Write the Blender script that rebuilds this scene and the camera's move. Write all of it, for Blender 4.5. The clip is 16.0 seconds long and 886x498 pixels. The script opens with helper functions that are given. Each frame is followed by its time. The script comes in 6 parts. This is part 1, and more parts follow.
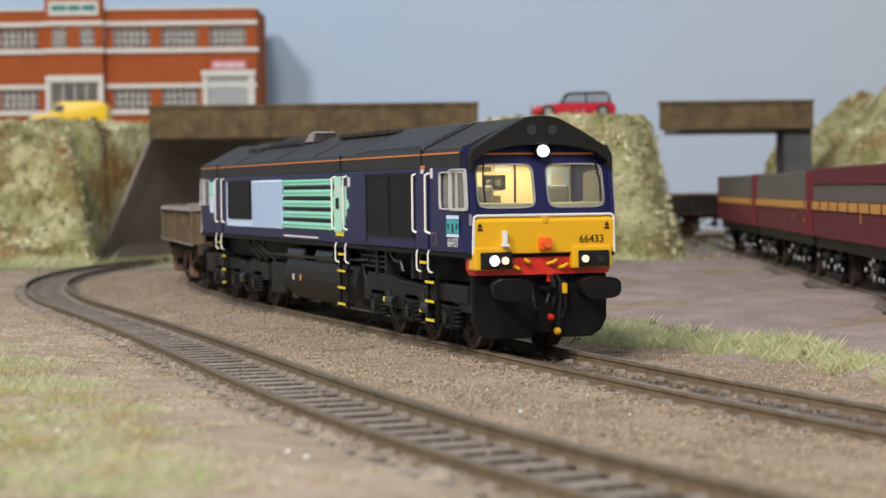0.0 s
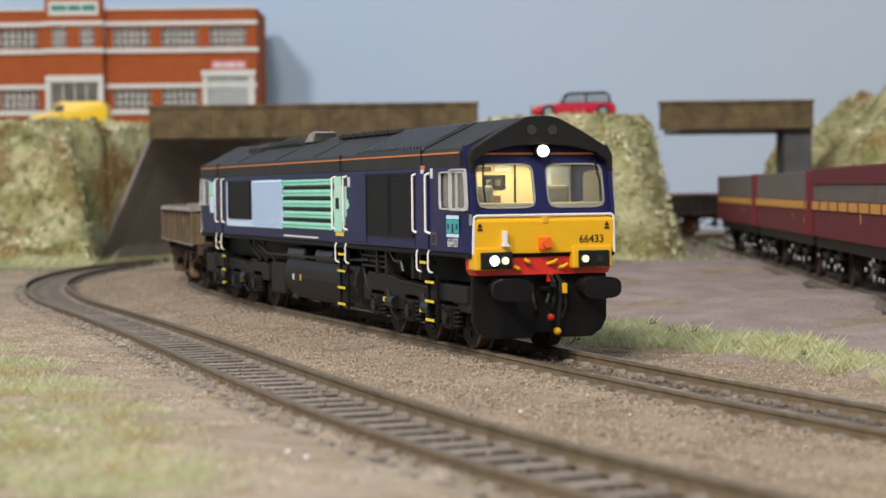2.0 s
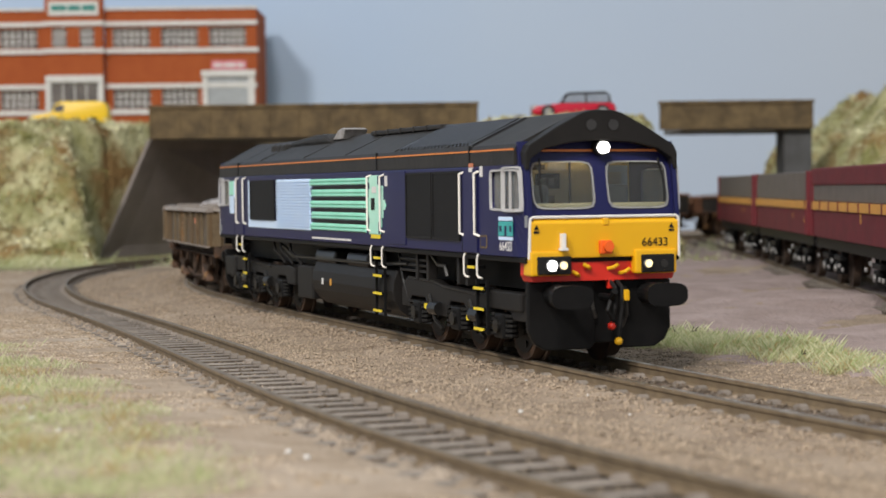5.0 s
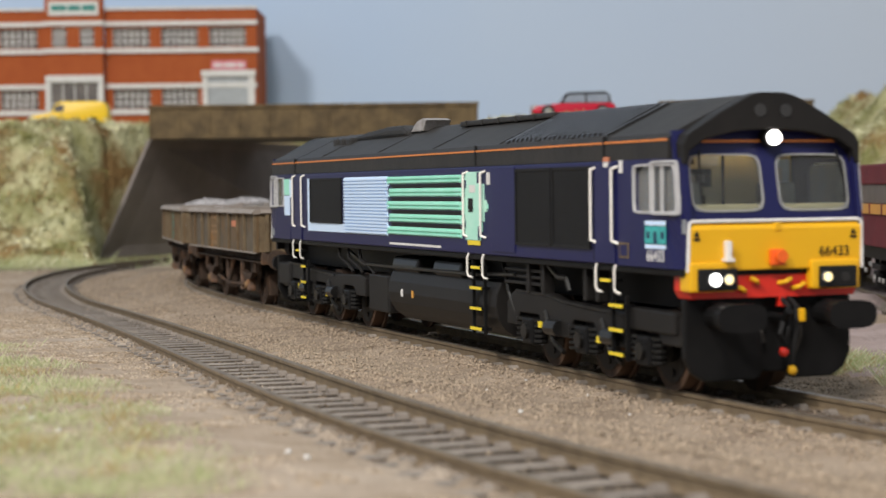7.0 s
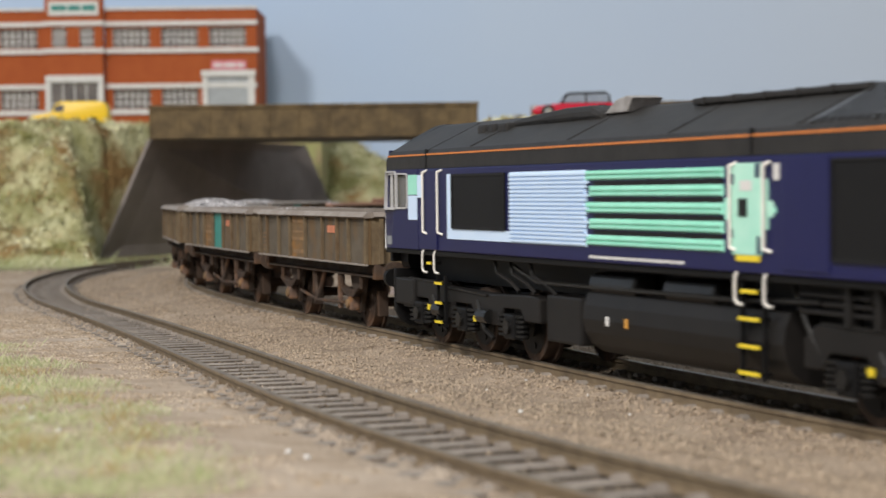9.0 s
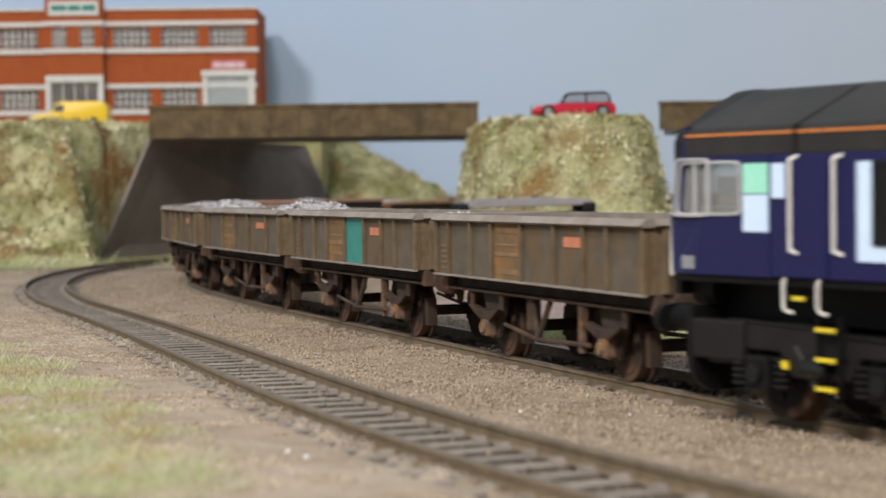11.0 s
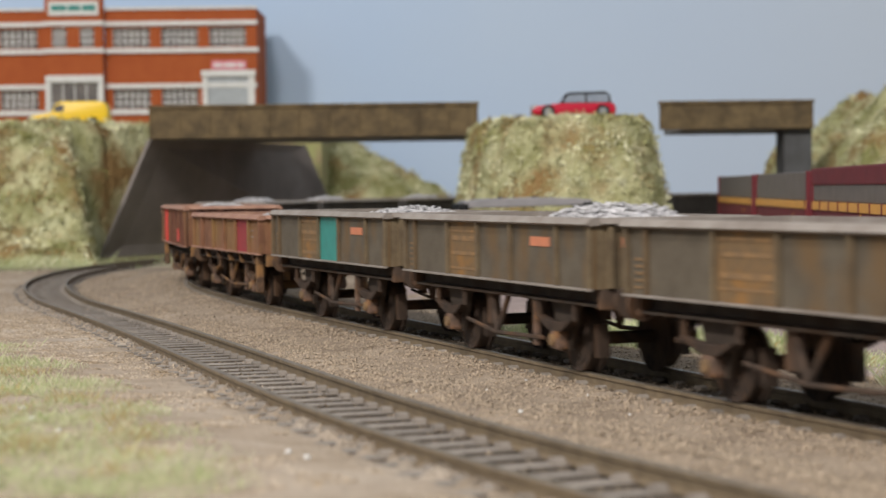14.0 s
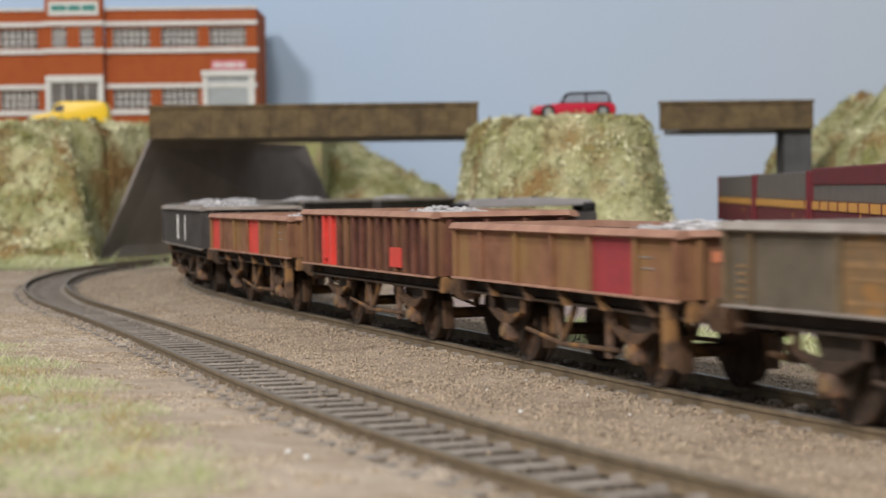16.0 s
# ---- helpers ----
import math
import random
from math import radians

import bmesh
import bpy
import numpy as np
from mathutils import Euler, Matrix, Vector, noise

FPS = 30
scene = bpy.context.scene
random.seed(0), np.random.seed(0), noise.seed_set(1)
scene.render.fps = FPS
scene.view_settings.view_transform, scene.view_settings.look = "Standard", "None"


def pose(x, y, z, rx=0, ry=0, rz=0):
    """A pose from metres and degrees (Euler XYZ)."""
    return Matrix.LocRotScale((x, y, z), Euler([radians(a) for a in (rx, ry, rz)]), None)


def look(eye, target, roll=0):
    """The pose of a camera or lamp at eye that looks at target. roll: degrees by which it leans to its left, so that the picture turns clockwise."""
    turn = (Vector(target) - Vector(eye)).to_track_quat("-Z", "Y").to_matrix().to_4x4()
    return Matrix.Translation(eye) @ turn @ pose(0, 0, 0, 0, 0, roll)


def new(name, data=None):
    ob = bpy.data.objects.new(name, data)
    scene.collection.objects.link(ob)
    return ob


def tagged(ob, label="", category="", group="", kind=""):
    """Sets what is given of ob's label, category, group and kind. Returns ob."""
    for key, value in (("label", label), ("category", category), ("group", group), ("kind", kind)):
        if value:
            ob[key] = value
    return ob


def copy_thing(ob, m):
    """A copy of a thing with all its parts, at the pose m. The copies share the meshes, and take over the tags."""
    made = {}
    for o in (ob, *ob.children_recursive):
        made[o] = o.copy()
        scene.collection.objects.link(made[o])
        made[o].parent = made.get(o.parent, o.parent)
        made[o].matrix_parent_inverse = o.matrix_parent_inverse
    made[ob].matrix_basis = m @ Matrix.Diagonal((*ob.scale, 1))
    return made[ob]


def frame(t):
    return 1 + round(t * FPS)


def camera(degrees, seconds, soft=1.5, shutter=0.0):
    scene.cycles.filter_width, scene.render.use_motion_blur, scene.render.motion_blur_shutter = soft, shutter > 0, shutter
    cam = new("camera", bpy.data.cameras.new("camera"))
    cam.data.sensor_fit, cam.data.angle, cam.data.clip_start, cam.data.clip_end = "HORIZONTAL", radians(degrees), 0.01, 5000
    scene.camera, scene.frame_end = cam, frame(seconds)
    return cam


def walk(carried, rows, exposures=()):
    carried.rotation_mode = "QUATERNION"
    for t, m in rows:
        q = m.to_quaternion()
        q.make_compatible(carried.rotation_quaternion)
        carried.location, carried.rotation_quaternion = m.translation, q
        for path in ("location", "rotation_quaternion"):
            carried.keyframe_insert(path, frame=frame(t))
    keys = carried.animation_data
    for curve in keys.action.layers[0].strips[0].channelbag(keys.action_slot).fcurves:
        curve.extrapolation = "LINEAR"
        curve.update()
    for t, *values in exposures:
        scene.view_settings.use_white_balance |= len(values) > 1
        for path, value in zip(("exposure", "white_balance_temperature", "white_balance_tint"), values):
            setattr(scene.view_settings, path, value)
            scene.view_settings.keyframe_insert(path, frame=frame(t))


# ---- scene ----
# camera and its stand: it stays put
cam = camera(26.2, 16.0, soft=1.5, shutter=0.5)
cam.data.dof.use_dof = True
cam.data.dof.focus_distance = 0.44
cam.data.dof.aperture_fstop = 43
EYE = Vector((0.0, 0.0, 0.0354))
AIM = EYE + Vector((0.0, math.cos(radians(1.804)), -math.sin(radians(1.804))))
walk(cam, [(0.0, look(EYE, AIM, -0.665)), (16.0, look(EYE, AIM, -0.665))])

# light: the two lamps over the layout and the bright room round it
world = bpy.data.worlds.new("world")
scene.world = world
world.use_nodes = True
world.node_tree.nodes["Background"].inputs[0].default_value = (0.86, 0.93, 1.0, 1)
world.node_tree.nodes["Background"].inputs[1].default_value = 0.48
for lamp_x, watts in ((-1.0, 29.0), (-0.32, 20.0)):
    lamp_data = bpy.data.lights.new("layout_lamp", "AREA")
    lamp_data.shape, lamp_data.size, lamp_data.energy, lamp_data.color = "DISK", 0.26, watts, (1.0, 0.96, 0.91)
    lamp = new("layout_lamp", lamp_data)
    lamp.matrix_world = look((lamp_x, -0.98, 1.32), (0.0, 0.7, 0.03))
scene.view_settings.exposure = 0.12

MM = 0.001  # all lengths below are millimetres


# ---- materials ----
def mat(name, col, col2=None, rough=0.6, metal=0.0, size=2.0, amount=0.5, bump=0.0, bump_size=0.5, glow=0.0, per=None, spec=0.5, detail=6.0, col3=None, size3=50.0, vary=0.35, streak=1.0):
    """Noise between two colours at that size (mm), finer grain, relief; per: random tint by 'object' or 'island'."""
    m = bpy.data.materials.new(name)
    m.use_nodes = True
    nt = m.node_tree
    b = nt.nodes["Principled BSDF"]
    L = nt.links.new
    b.inputs["Roughness"].default_value, b.inputs["Metallic"].default_value = rough, metal
    b.inputs["Specular IOR Level"].default_value = spec
    col2 = col2 or tuple(c * 0.75 for c in col)
    co = nt.nodes.new("ShaderNodeTexCoord")
    n1 = nt.nodes.new("ShaderNodeTexNoise")
    n1.inputs["Scale"].default_value = 1000.0 / size
    n1.inputs["Detail"].default_value = detail
    n1.inputs["Roughness"].default_value = 0.65
    L(co.outputs["Object"], n1.inputs["Vector"])
    ramp = nt.nodes.new("ShaderNodeMapRange")
    ramp.inputs["From Min"].default_value, ramp.inputs["From Max"].default_value = 0.5 - 0.22 / max(amount, 0.05) * 0.5, 0.5 + 0.22 / max(amount, 0.05) * 0.5
    L(n1.outputs["Fac"], ramp.inputs["Value"])
    mix = nt.nodes.new("ShaderNodeMix")
    mix.data_type = "RGBA"
    mix.inputs["A"].default_value, mix.inputs["B"].default_value = (*col, 1), (*col2, 1)
    L(ramp.outputs["Result"], mix.inputs["Factor"])
    out = mix.outputs["Result"]
    if col3:
        n3 = nt.nodes.new("ShaderNodeTexNoise")
        n3.inputs["Scale"].default_value = 1000.0 / size3
        n3.inputs["Detail"].default_value = 5.0
        mp = nt.nodes.new("ShaderNodeMapping")
        mp.inputs["Scale"].default_value = (1.0, 1.0, streak)
        L(co.outputs["Object"], mp.inputs["Vector"])
        L(mp.outputs["Vector"], n3.inputs["Vector"])
        r3 = nt.nodes.new("ShaderNodeMapRange")
        r3.inputs["From Min"].default_value, r3.inputs["From Max"].default_value = 0.50, 0.64
        L(n3.outputs["Fac"], r3.inputs["Value"])
        mix3 = nt.nodes.new("ShaderNodeMix")
        mix3.data_type = "RGBA"
        mix3.inputs["B"].default_value = (*col3, 1)
        L(r3.outputs["Result"], mix3.inputs["Factor"])
        L(out, mix3.inputs["A"])
        out = mix3.outputs["Result"]
    if per:
        if per == "object":
            rnd = nt.nodes.new("ShaderNodeObjectInfo").outputs["Random"]
        else:
            rnd = nt.nodes.new("ShaderNodeNewGeometry").outputs["Random Per Island"]
        rr = nt.nodes.new("ShaderNodeMapRange")
        rr.inputs["To Min"].default_value, rr.inputs["To Max"].default_value = 1 - vary, 1 + vary
        L(rnd, rr.inputs["Value"])
        hsv = nt.nodes.new("ShaderNodeHueSaturation")
        L(rr.outputs["Result"], hsv.inputs["Value"])
        L(out, hsv.inputs["Color"])
        out = hsv.outputs["Color"]
    L(out, b.inputs["Base Color"])
    if glow:
        b.inputs["Emission Color"].default_value = (*col, 1)
        b.inputs["Emission Strength"].default_value = glow
    if bump:
        n2 = nt.nodes.new("ShaderNodeTexNoise")
        n2.inputs["Scale"].default_value = 1000.0 / bump_size
        n2.inputs["Detail"].default_value = 4.0
        L(co.outputs["Object"], n2.inputs["Vector"])
        bp = nt.nodes.new("ShaderNodeBump")
        bp.inputs["Strength"].default_value = bump
        bp.inputs["Distance"].default_value = bump_size * MM
        L(n2.outputs["Fac"], bp.inputs["Height"])
        L(bp.outputs["Normal"], b.inputs["Normal"])
    return m


def leafy(name, col, col2, size):
    """Thin blades that let light through: diffuse and translucent, each blade tinted by chance."""
    m = bpy.data.materials.new(name)
    m.use_nodes = True
    nt = m.node_tree
    L = nt.links.new
    nt.nodes.remove(nt.nodes["Principled BSDF"])
    co, n1 = nt.nodes.new("ShaderNodeTexCoord"), nt.nodes.new("ShaderNodeTexNoise")
    n1.inputs["Scale"].default_value = 1000.0 / size
    L(co.outputs["Object"], n1.inputs["Vector"])
    geo, add = nt.nodes.new("ShaderNodeNewGeometry"), nt.nodes.new("ShaderNodeMath")
    add.operation = "MULTIPLY_ADD"
    add.inputs[1].default_value, add.inputs[2].default_value = 1.3, -0.65
    L(geo.outputs["Random Per Island"], add.inputs[0])
    sm = nt.nodes.new("ShaderNodeMath")
    L(n1.outputs["Fac"], sm.inputs[0])
    L(add.outputs[0], sm.inputs[1])
    mix = nt.nodes.new("ShaderNodeMix")
    mix.data_type = "RGBA"
    mix.inputs["A"].default_value, mix.inputs["B"].default_value = (*col, 1), (*col2, 1)
    L(sm.outputs[0], mix.inputs["Factor"])
    d, t, x = nt.nodes.new("ShaderNodeBsdfDiffuse"), nt.nodes.new("ShaderNodeBsdfTranslucent"), nt.nodes.new("ShaderNodeMixShader")
    x.inputs[0].default_value = 0.5
    for b in (d, t):
        L(mix.outputs["Result"], b.inputs["Color"])
    L(d.outputs[0], x.inputs[1])
    L(t.outputs[0], x.inputs[2])
    L(x.outputs[0], nt.nodes["Material Output"].inputs[0])
    return m


def lit(name, col, strength):
    m = bpy.data.materials.new(name)
    m.use_nodes = True
    b = m.node_tree.nodes["Principled BSDF"]
    b.inputs["Base Color"].default_value = (*col, 1)
    b.inputs["Emission Color"].default_value = (*col, 1)
    b.inputs["Emission Strength"].default_value = strength
    return m


def glass(name, tint=(0.9, 0.93, 0.93), haze=0.03):
    m = bpy.data.materials.new(name)
    m.use_nodes = True
    nt = m.node_tree
    nt.nodes.remove(nt.nodes["Principled BSDF"])
    tr, gl, mx = (nt.nodes.new("ShaderNodeBsdf" + k) for k in ("Transparent", "Glossy", "Transparent"))
    nt.nodes.remove(mx)
    mx = nt.nodes.new("ShaderNodeMixShader")
    tr.inputs["Color"].default_value = (*tint, 1)
    gl.inputs["Roughness"].default_value = 0.05
    fr = nt.nodes.new("ShaderNodeFresnel")
    fr.inputs["IOR"].default_value = 1.3
    nt.links.new(fr.outputs[0], mx.inputs[0])
    nt.links.new(tr.outputs[0], mx.inputs[1])
    nt.links.new(gl.outputs[0], mx.inputs[2])
    # grey film brightens the pane, standing in for a lighter cab interior behind
    veil, film = nt.nodes.new("ShaderNodeBsdfDiffuse"), nt.nodes.new("ShaderNodeMixShader")
    veil.inputs["Color"].default_value = (0.62, 0.60, 0.58, 1)
    film.inputs[0].default_value = haze
    nt.links.new(mx.outputs[0], film.inputs[1])
    nt.links.new(veil.outputs[0], film.inputs[2])
    nt.links.new(film.outputs[0], nt.nodes["Material Output"].inputs[0])
    return m


# ---- mesh helpers ----
def box(bm, x0, x1, y0, y1, z0, z1, bevel=0.0):
    """A box between those limits in mm, its edges rounded."""
    r = bmesh.ops.create_cube(bm, size=1.0, matrix=Matrix.Translation(((x0 + x1) / 2, (y0 + y1) / 2, (z0 + z1) / 2)) @ Matrix.Diagonal((abs(x1 - x0), abs(y1 - y0), abs(z1 - z0), 1)))
    if bevel:
        es = list({e for v in r["verts"] for e in v.link_edges})
        bmesh.ops.bevel(bm, geom=es, offset=bevel, segments=2, affect="EDGES", profile=0.6)
    return bm


def cyl(bm, p0, p1, r, seg=14, r2=None):
    """A rod or disc from p0 to p1."""
    p0, p1 = Vector(p0), Vector(p1)
    d = p1 - p0
    m = Matrix.Translation((p0 + p1) / 2) @ d.to_track_quat("Z", "Y").to_matrix().to_4x4()
    bmesh.ops.create_cone(bm, cap_ends=True, segments=seg, radius1=r, radius2=r if r2 is None else r2, depth=d.length, matrix=m)
    return bm


def rod(bm, pts, r, seg=6):
    """A bent wire through the points."""
    for a, b in zip(pts[:-1], pts[1:]):
        cyl(bm, a, b, r, seg)
    for q in pts[1:-1]:
        bmesh.ops.create_icosphere(bm, subdivisions=1, radius=r * 1.02, matrix=Matrix.Translation(q))
    return bm


def prism(bm, outline, axis, a0, a1, bevel=0.0):
    """A flat outline pushed along an axis: 'x' takes (y, z), 'y' takes (x, z), 'z' takes (x, y)."""
    def at(u, v, w):
        return {"x": (w, u, v), "y": (u, w, v), "z": (u, v, w)}[axis]
    lo = [bm.verts.new(at(u, v, a0)) for u, v in outline]
    hi = [bm.verts.new(at(u, v, a1)) for u, v in outline]
    n = len(outline)
    fs = [bm.faces.new(lo), bm.faces.new(list(reversed(hi)))]
    for i in range(n):
        fs.append(bm.faces.new([lo[i], hi[i], hi[(i + 1) % n], lo[(i + 1) % n]]))
    bmesh.ops.recalc_face_normals(bm, faces=fs)
    if bevel:
        es = list({e for f in fs for e in f.edges})
        bmesh.ops.bevel(bm, geom=es, offset=bevel, segments=2, affect="EDGES", profile=0.6)
    return bm


def mesh_of(name, bm, material, smooth=False):
    me = bpy.data.meshes.new(name)
    bmesh.ops.scale(bm, vec=(MM, MM, MM), verts=bm.verts)
    bm.to_mesh(me)
    bm.free()
    for m in material if isinstance(material, (list, tuple)) else [material]:
        me.materials.append(m)
    if smooth:
        for p in me.polygons:
            p.use_smooth = True
    return me


def part(name, bm, material, parent=None, label="", smooth=False):
    ob = new(name, mesh_of(name, bm, material, smooth))
    if parent:
        ob.parent = parent
    return tagged(ob, label)


def thing(name, label, category, group="", kind="", at=None):
    ob = new(name)
    ob.empty_display_size = 0.01
    if at is not None:
        ob.matrix_basis = at
    return tagged(ob, label, category, group, kind)


def at_mm(x, y, z, rz=0.0):
    return pose(x * MM, y * MM, z * MM, 0, 0, rz)


def soup(name, verts, faces, material, parent=None):
    """One mesh from arrays of points (mm) and equal-sized faces."""
    verts, faces = np.asarray(verts, float) * MM, np.asarray(faces, int)
    me = bpy.data.meshes.new(name)
    n, k = faces.shape
    me.vertices.add(len(verts))
    me.vertices.foreach_set("co", verts.ravel())
    me.loops.add(n * k)
    me.loops.foreach_set("vertex_index", faces.ravel())
    me.polygons.add(n)
    me.polygons.foreach_set("loop_start", np.arange(n) * k)
    me.update(calc_edges=True)
    me.materials.append(material)
    ob = new(name, me)
    if parent:
        ob.parent = parent
    return ob


def lettering(text, size, material, parent, m, name="number", label=""):
    """Flat characters of the built-in font as a thin mesh; m: pose in the parent's space."""
    cu = bpy.data.curves.new(name, "FONT")
    cu.body, cu.size, cu.extrude = text, size * MM, 0.03 * MM
    cu.align_x, cu.align_y = "CENTER", "CENTER"
    tmp = bpy.data.objects.new(name, cu)
    me = bpy.data.meshes.new_from_object(tmp)
    bpy.data.objects.remove(tmp)
    me.materials.clear()
    me.materials.append(material)
    ob = new(name, me)
    ob.parent = parent
    ob.matrix_basis = m
    return tagged(ob, label)


# ---- the two tracks: curvature along the line, from the near end (0) backwards ----
KNOT = [-400, -100, 0, 150, 300, 400, 500, 600, 700, 800, 900, 1100]
BEND = [-1.5, -1.6, -0.87, 0.16, -0.25, -0.60, -1.40, -1.55, -1.51, -1.54, -1.55, -1.553]
GAP = 64.2  # between the centre lines
STEP = 2.0
_s = np.arange(-1300.0, 2700.0, STEP)
_k = np.interp(_s, KNOT, BEND) / 1000
_i0 = int(np.searchsorted(_s, 0))
_t = np.concatenate([[0], np.cumsum((_k[1:] + _k[:-1]) / 2 * STEP)])
_t += 1.968635 - _t[_i0]
_x = np.concatenate([[0], np.cumsum(np.cos(_t[:-1] + _k[:-1] * STEP / 2) * STEP)])
_y = np.concatenate([[0], np.cumsum(np.sin(_t[:-1] + _k[:-1] * STEP / 2) * STEP)])
_x += 5.557 - _x[_i0]
_y += 268.254 - _y[_i0]
LINE_T = _t
FAR_X, FAR_Y = _x + GAP * np.sin(_t), _y - GAP * np.cos(_t)
FAR_S = np.concatenate([[0], np.cumsum(np.hypot(np.diff(FAR_X), np.diff(FAR_Y)))])
FAR_S -= FAR_S[_i0]


# the empty track in front has its own slightly different line, and climbs towards its near end
_k2 = np.interp(_s, [-400, -100, 0, 150, 300, 400, 500, 600, 700, 800, 900], [-1.7, -1.747, -0.993, 0.054, 0.171, 0.07, -0.588, -1.389, -1.45, -1.5, -1.5]) / 1000
_t2 = np.concatenate([[0], np.cumsum((_k2[1:] + _k2[:-1]) / 2 * STEP)])
_t2 += 1.928 - _t2[_i0]
NEAR_T = _t2
NEAR_X = np.concatenate([[0], np.cumsum(np.cos(_t2[:-1] + _k2[:-1] * STEP / 2) * STEP)])
NEAR_Y = np.concatenate([[0], np.cumsum(np.sin(_t2[:-1] + _k2[:-1] * STEP / 2) * STEP)])
NEAR_X += 2.767 - NEAR_X[_i0]
NEAR_Y += 246.728 - NEAR_Y[_i0]


def grade(y):
    """Height of the empty track's rails, by how far along the board it is."""
    return 1.04 - 3.05 * (np.clip(y, 200, 700) - 400) / 200


def on_line(s):
    """The point of the train's line s mm behind its near end."""
    return Vector((np.interp(s, FAR_S, FAR_X), np.interp(s, FAR_S, FAR_Y), 0.0))


# how far the train has come, mm by seconds
RUN_T = [0, 2.6, 3.0, 3.5, 4.0, 4.2, 6.5, 7.0, 7.5, 8.0, 8.5, 9.0, 11.5, 12.0, 12.5, 13.0, 13.5, 14.0, 14.5, 15.0, 15.5, 16.0]
RUN_S = [0, 0, 1.2, 4.9, 11.0, 14.5, 76.3, 98.0, 121.0, 147.5, 176.0, 208.0, 412.5, 466.0, 520.5, 575.5, 634.5, 699.0, 763.5, 830.5, 899.0, 970.5]


def run(t):
    """Smooth cubic through those rows."""
    T, S = np.array(RUN_T), np.array(RUN_S)
    sl = np.diff(S) / np.diff(T)
    m = np.concatenate([[0.0], (sl[1:] * np.diff(T)[:-1] + sl[:-1] * np.diff(T)[1:]) / (T[2:] - T[:-2]), [sl[-1]]])
    m[1] = 0.0
    i = int(np.clip(np.searchsorted(T, t) - 1, 0, len(T) - 2))
    hh = T[i + 1] - T[i]
    w = (t - T[i]) / hh
    return float((2 * w**3 - 3 * w**2 + 1) * S[i] + (w**3 - 2 * w**2 + w) * hh * m[i] + (-2 * w**3 + 3 * w**2) * S[i + 1] + (w**3 - w**2) * hh * m[i + 1])


def vehicle_pose(centre, half):
    """A vehicle with its axles or bogies half mm fore and aft, centred on the line there."""
    a, b = on_line(centre - half), on_line(centre + half)
    d = a - b
    return pose(*(((a + b) / 2) * MM), 0, 0, math.degrees(math.atan2(d.y, d.x)))
M = {}
M["ground"] = mat("ground_scatter", (0.345, 0.268, 0.20), (0.245, 0.186, 0.136), 0.95, size=14, amount=0.9, bump=0.9, bump_size=1.2, spec=0.1, detail=10, col3=(0.39, 0.31, 0.236), size3=60)
M["sand"] = mat("pale_sand_scatter", (0.425, 0.34, 0.263), (0.315, 0.245, 0.18), 0.95, size=9, amount=0.8, bump=0.9, bump_size=0.9, spec=0.1, detail=12, col3=(0.46, 0.38, 0.305), size3=60)
M["infill"] = mat("brown_infill", (0.145, 0.11, 0.083), (0.085, 0.063, 0.047), 0.95, size=5, amount=0.9, bump=0.9, bump_size=0.9, spec=0.1)
M["dirt"] = mat("purple_dirt", (0.36, 0.285, 0.265), (0.26, 0.20, 0.18), 0.95, size=20, amount=0.7, bump=0.6, bump_size=2.0, spec=0.1, detail=10)
M["stone"] = mat("ballast_stone", (0.40, 0.315, 0.232), (0.27, 0.207, 0.148), 0.9, size=1.5, per="island", spec=0.2, vary=0.32)
M["stone_v"] = mat("sandy_verge_grain", (0.50, 0.41, 0.32), (0.30, 0.22, 0.14), 0.9, size=6, amount=0.9, per="island", spec=0.2, vary=0.45)
M["stone_d"] = mat("dark_ballast_grain", (0.20, 0.155, 0.115), (0.10, 0.078, 0.06), 0.9, size=1.5, per="island", spec=0.2)
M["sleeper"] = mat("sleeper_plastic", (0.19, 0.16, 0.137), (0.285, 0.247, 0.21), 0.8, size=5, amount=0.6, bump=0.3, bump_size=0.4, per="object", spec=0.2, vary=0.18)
M["sleeper_side"] = mat("dark_sleeper_flank_plastic", (0.075, 0.062, 0.051), (0.125, 0.10, 0.08), 0.8, size=3, amount=0.6, spec=0.2)
M["rail"] = mat("rusty_rail_side", (0.20, 0.148, 0.092), (0.12, 0.088, 0.056), 0.7, size=4, amount=0.6, spec=0.3)
M["railtop"] = mat("worn_rail_top", (0.165, 0.135, 0.10), (0.10, 0.08, 0.06), 0.65, metal=0.0, size=9, amount=0.6)
M["polished"] = mat("wheel_polished_rail_top", (0.40, 0.35, 0.29), (0.20, 0.155, 0.11), 0.3, metal=0.7, size=7, amount=0.7)
M["grass"] = leafy("static_grass", (0.42, 0.49, 0.22), (0.84, 0.81, 0.56), 7)
M["straw"] = leafy("dry_ochre_fibre", (0.62, 0.50, 0.26), (0.50, 0.36, 0.18), 8)
M["turf"] = mat("turf_mat", (0.40, 0.42, 0.17), (0.36, 0.27, 0.16), 0.95, size=22, amount=0.8, bump=0.8, bump_size=1.5, spec=0.1)
# highlights on the tufts and shade in the hollows are mixed into both colours
M["foliage"] = mat("foliage_clumps_lit_and_hollow", (0.84, 0.80, 0.55), (0.31, 0.30, 0.11), 0.9, size=30, amount=1.0, bump=0.8, bump_size=2, per="island", spec=0.1, col3=(0.33, 0.23, 0.10), size3=26, vary=0.45)
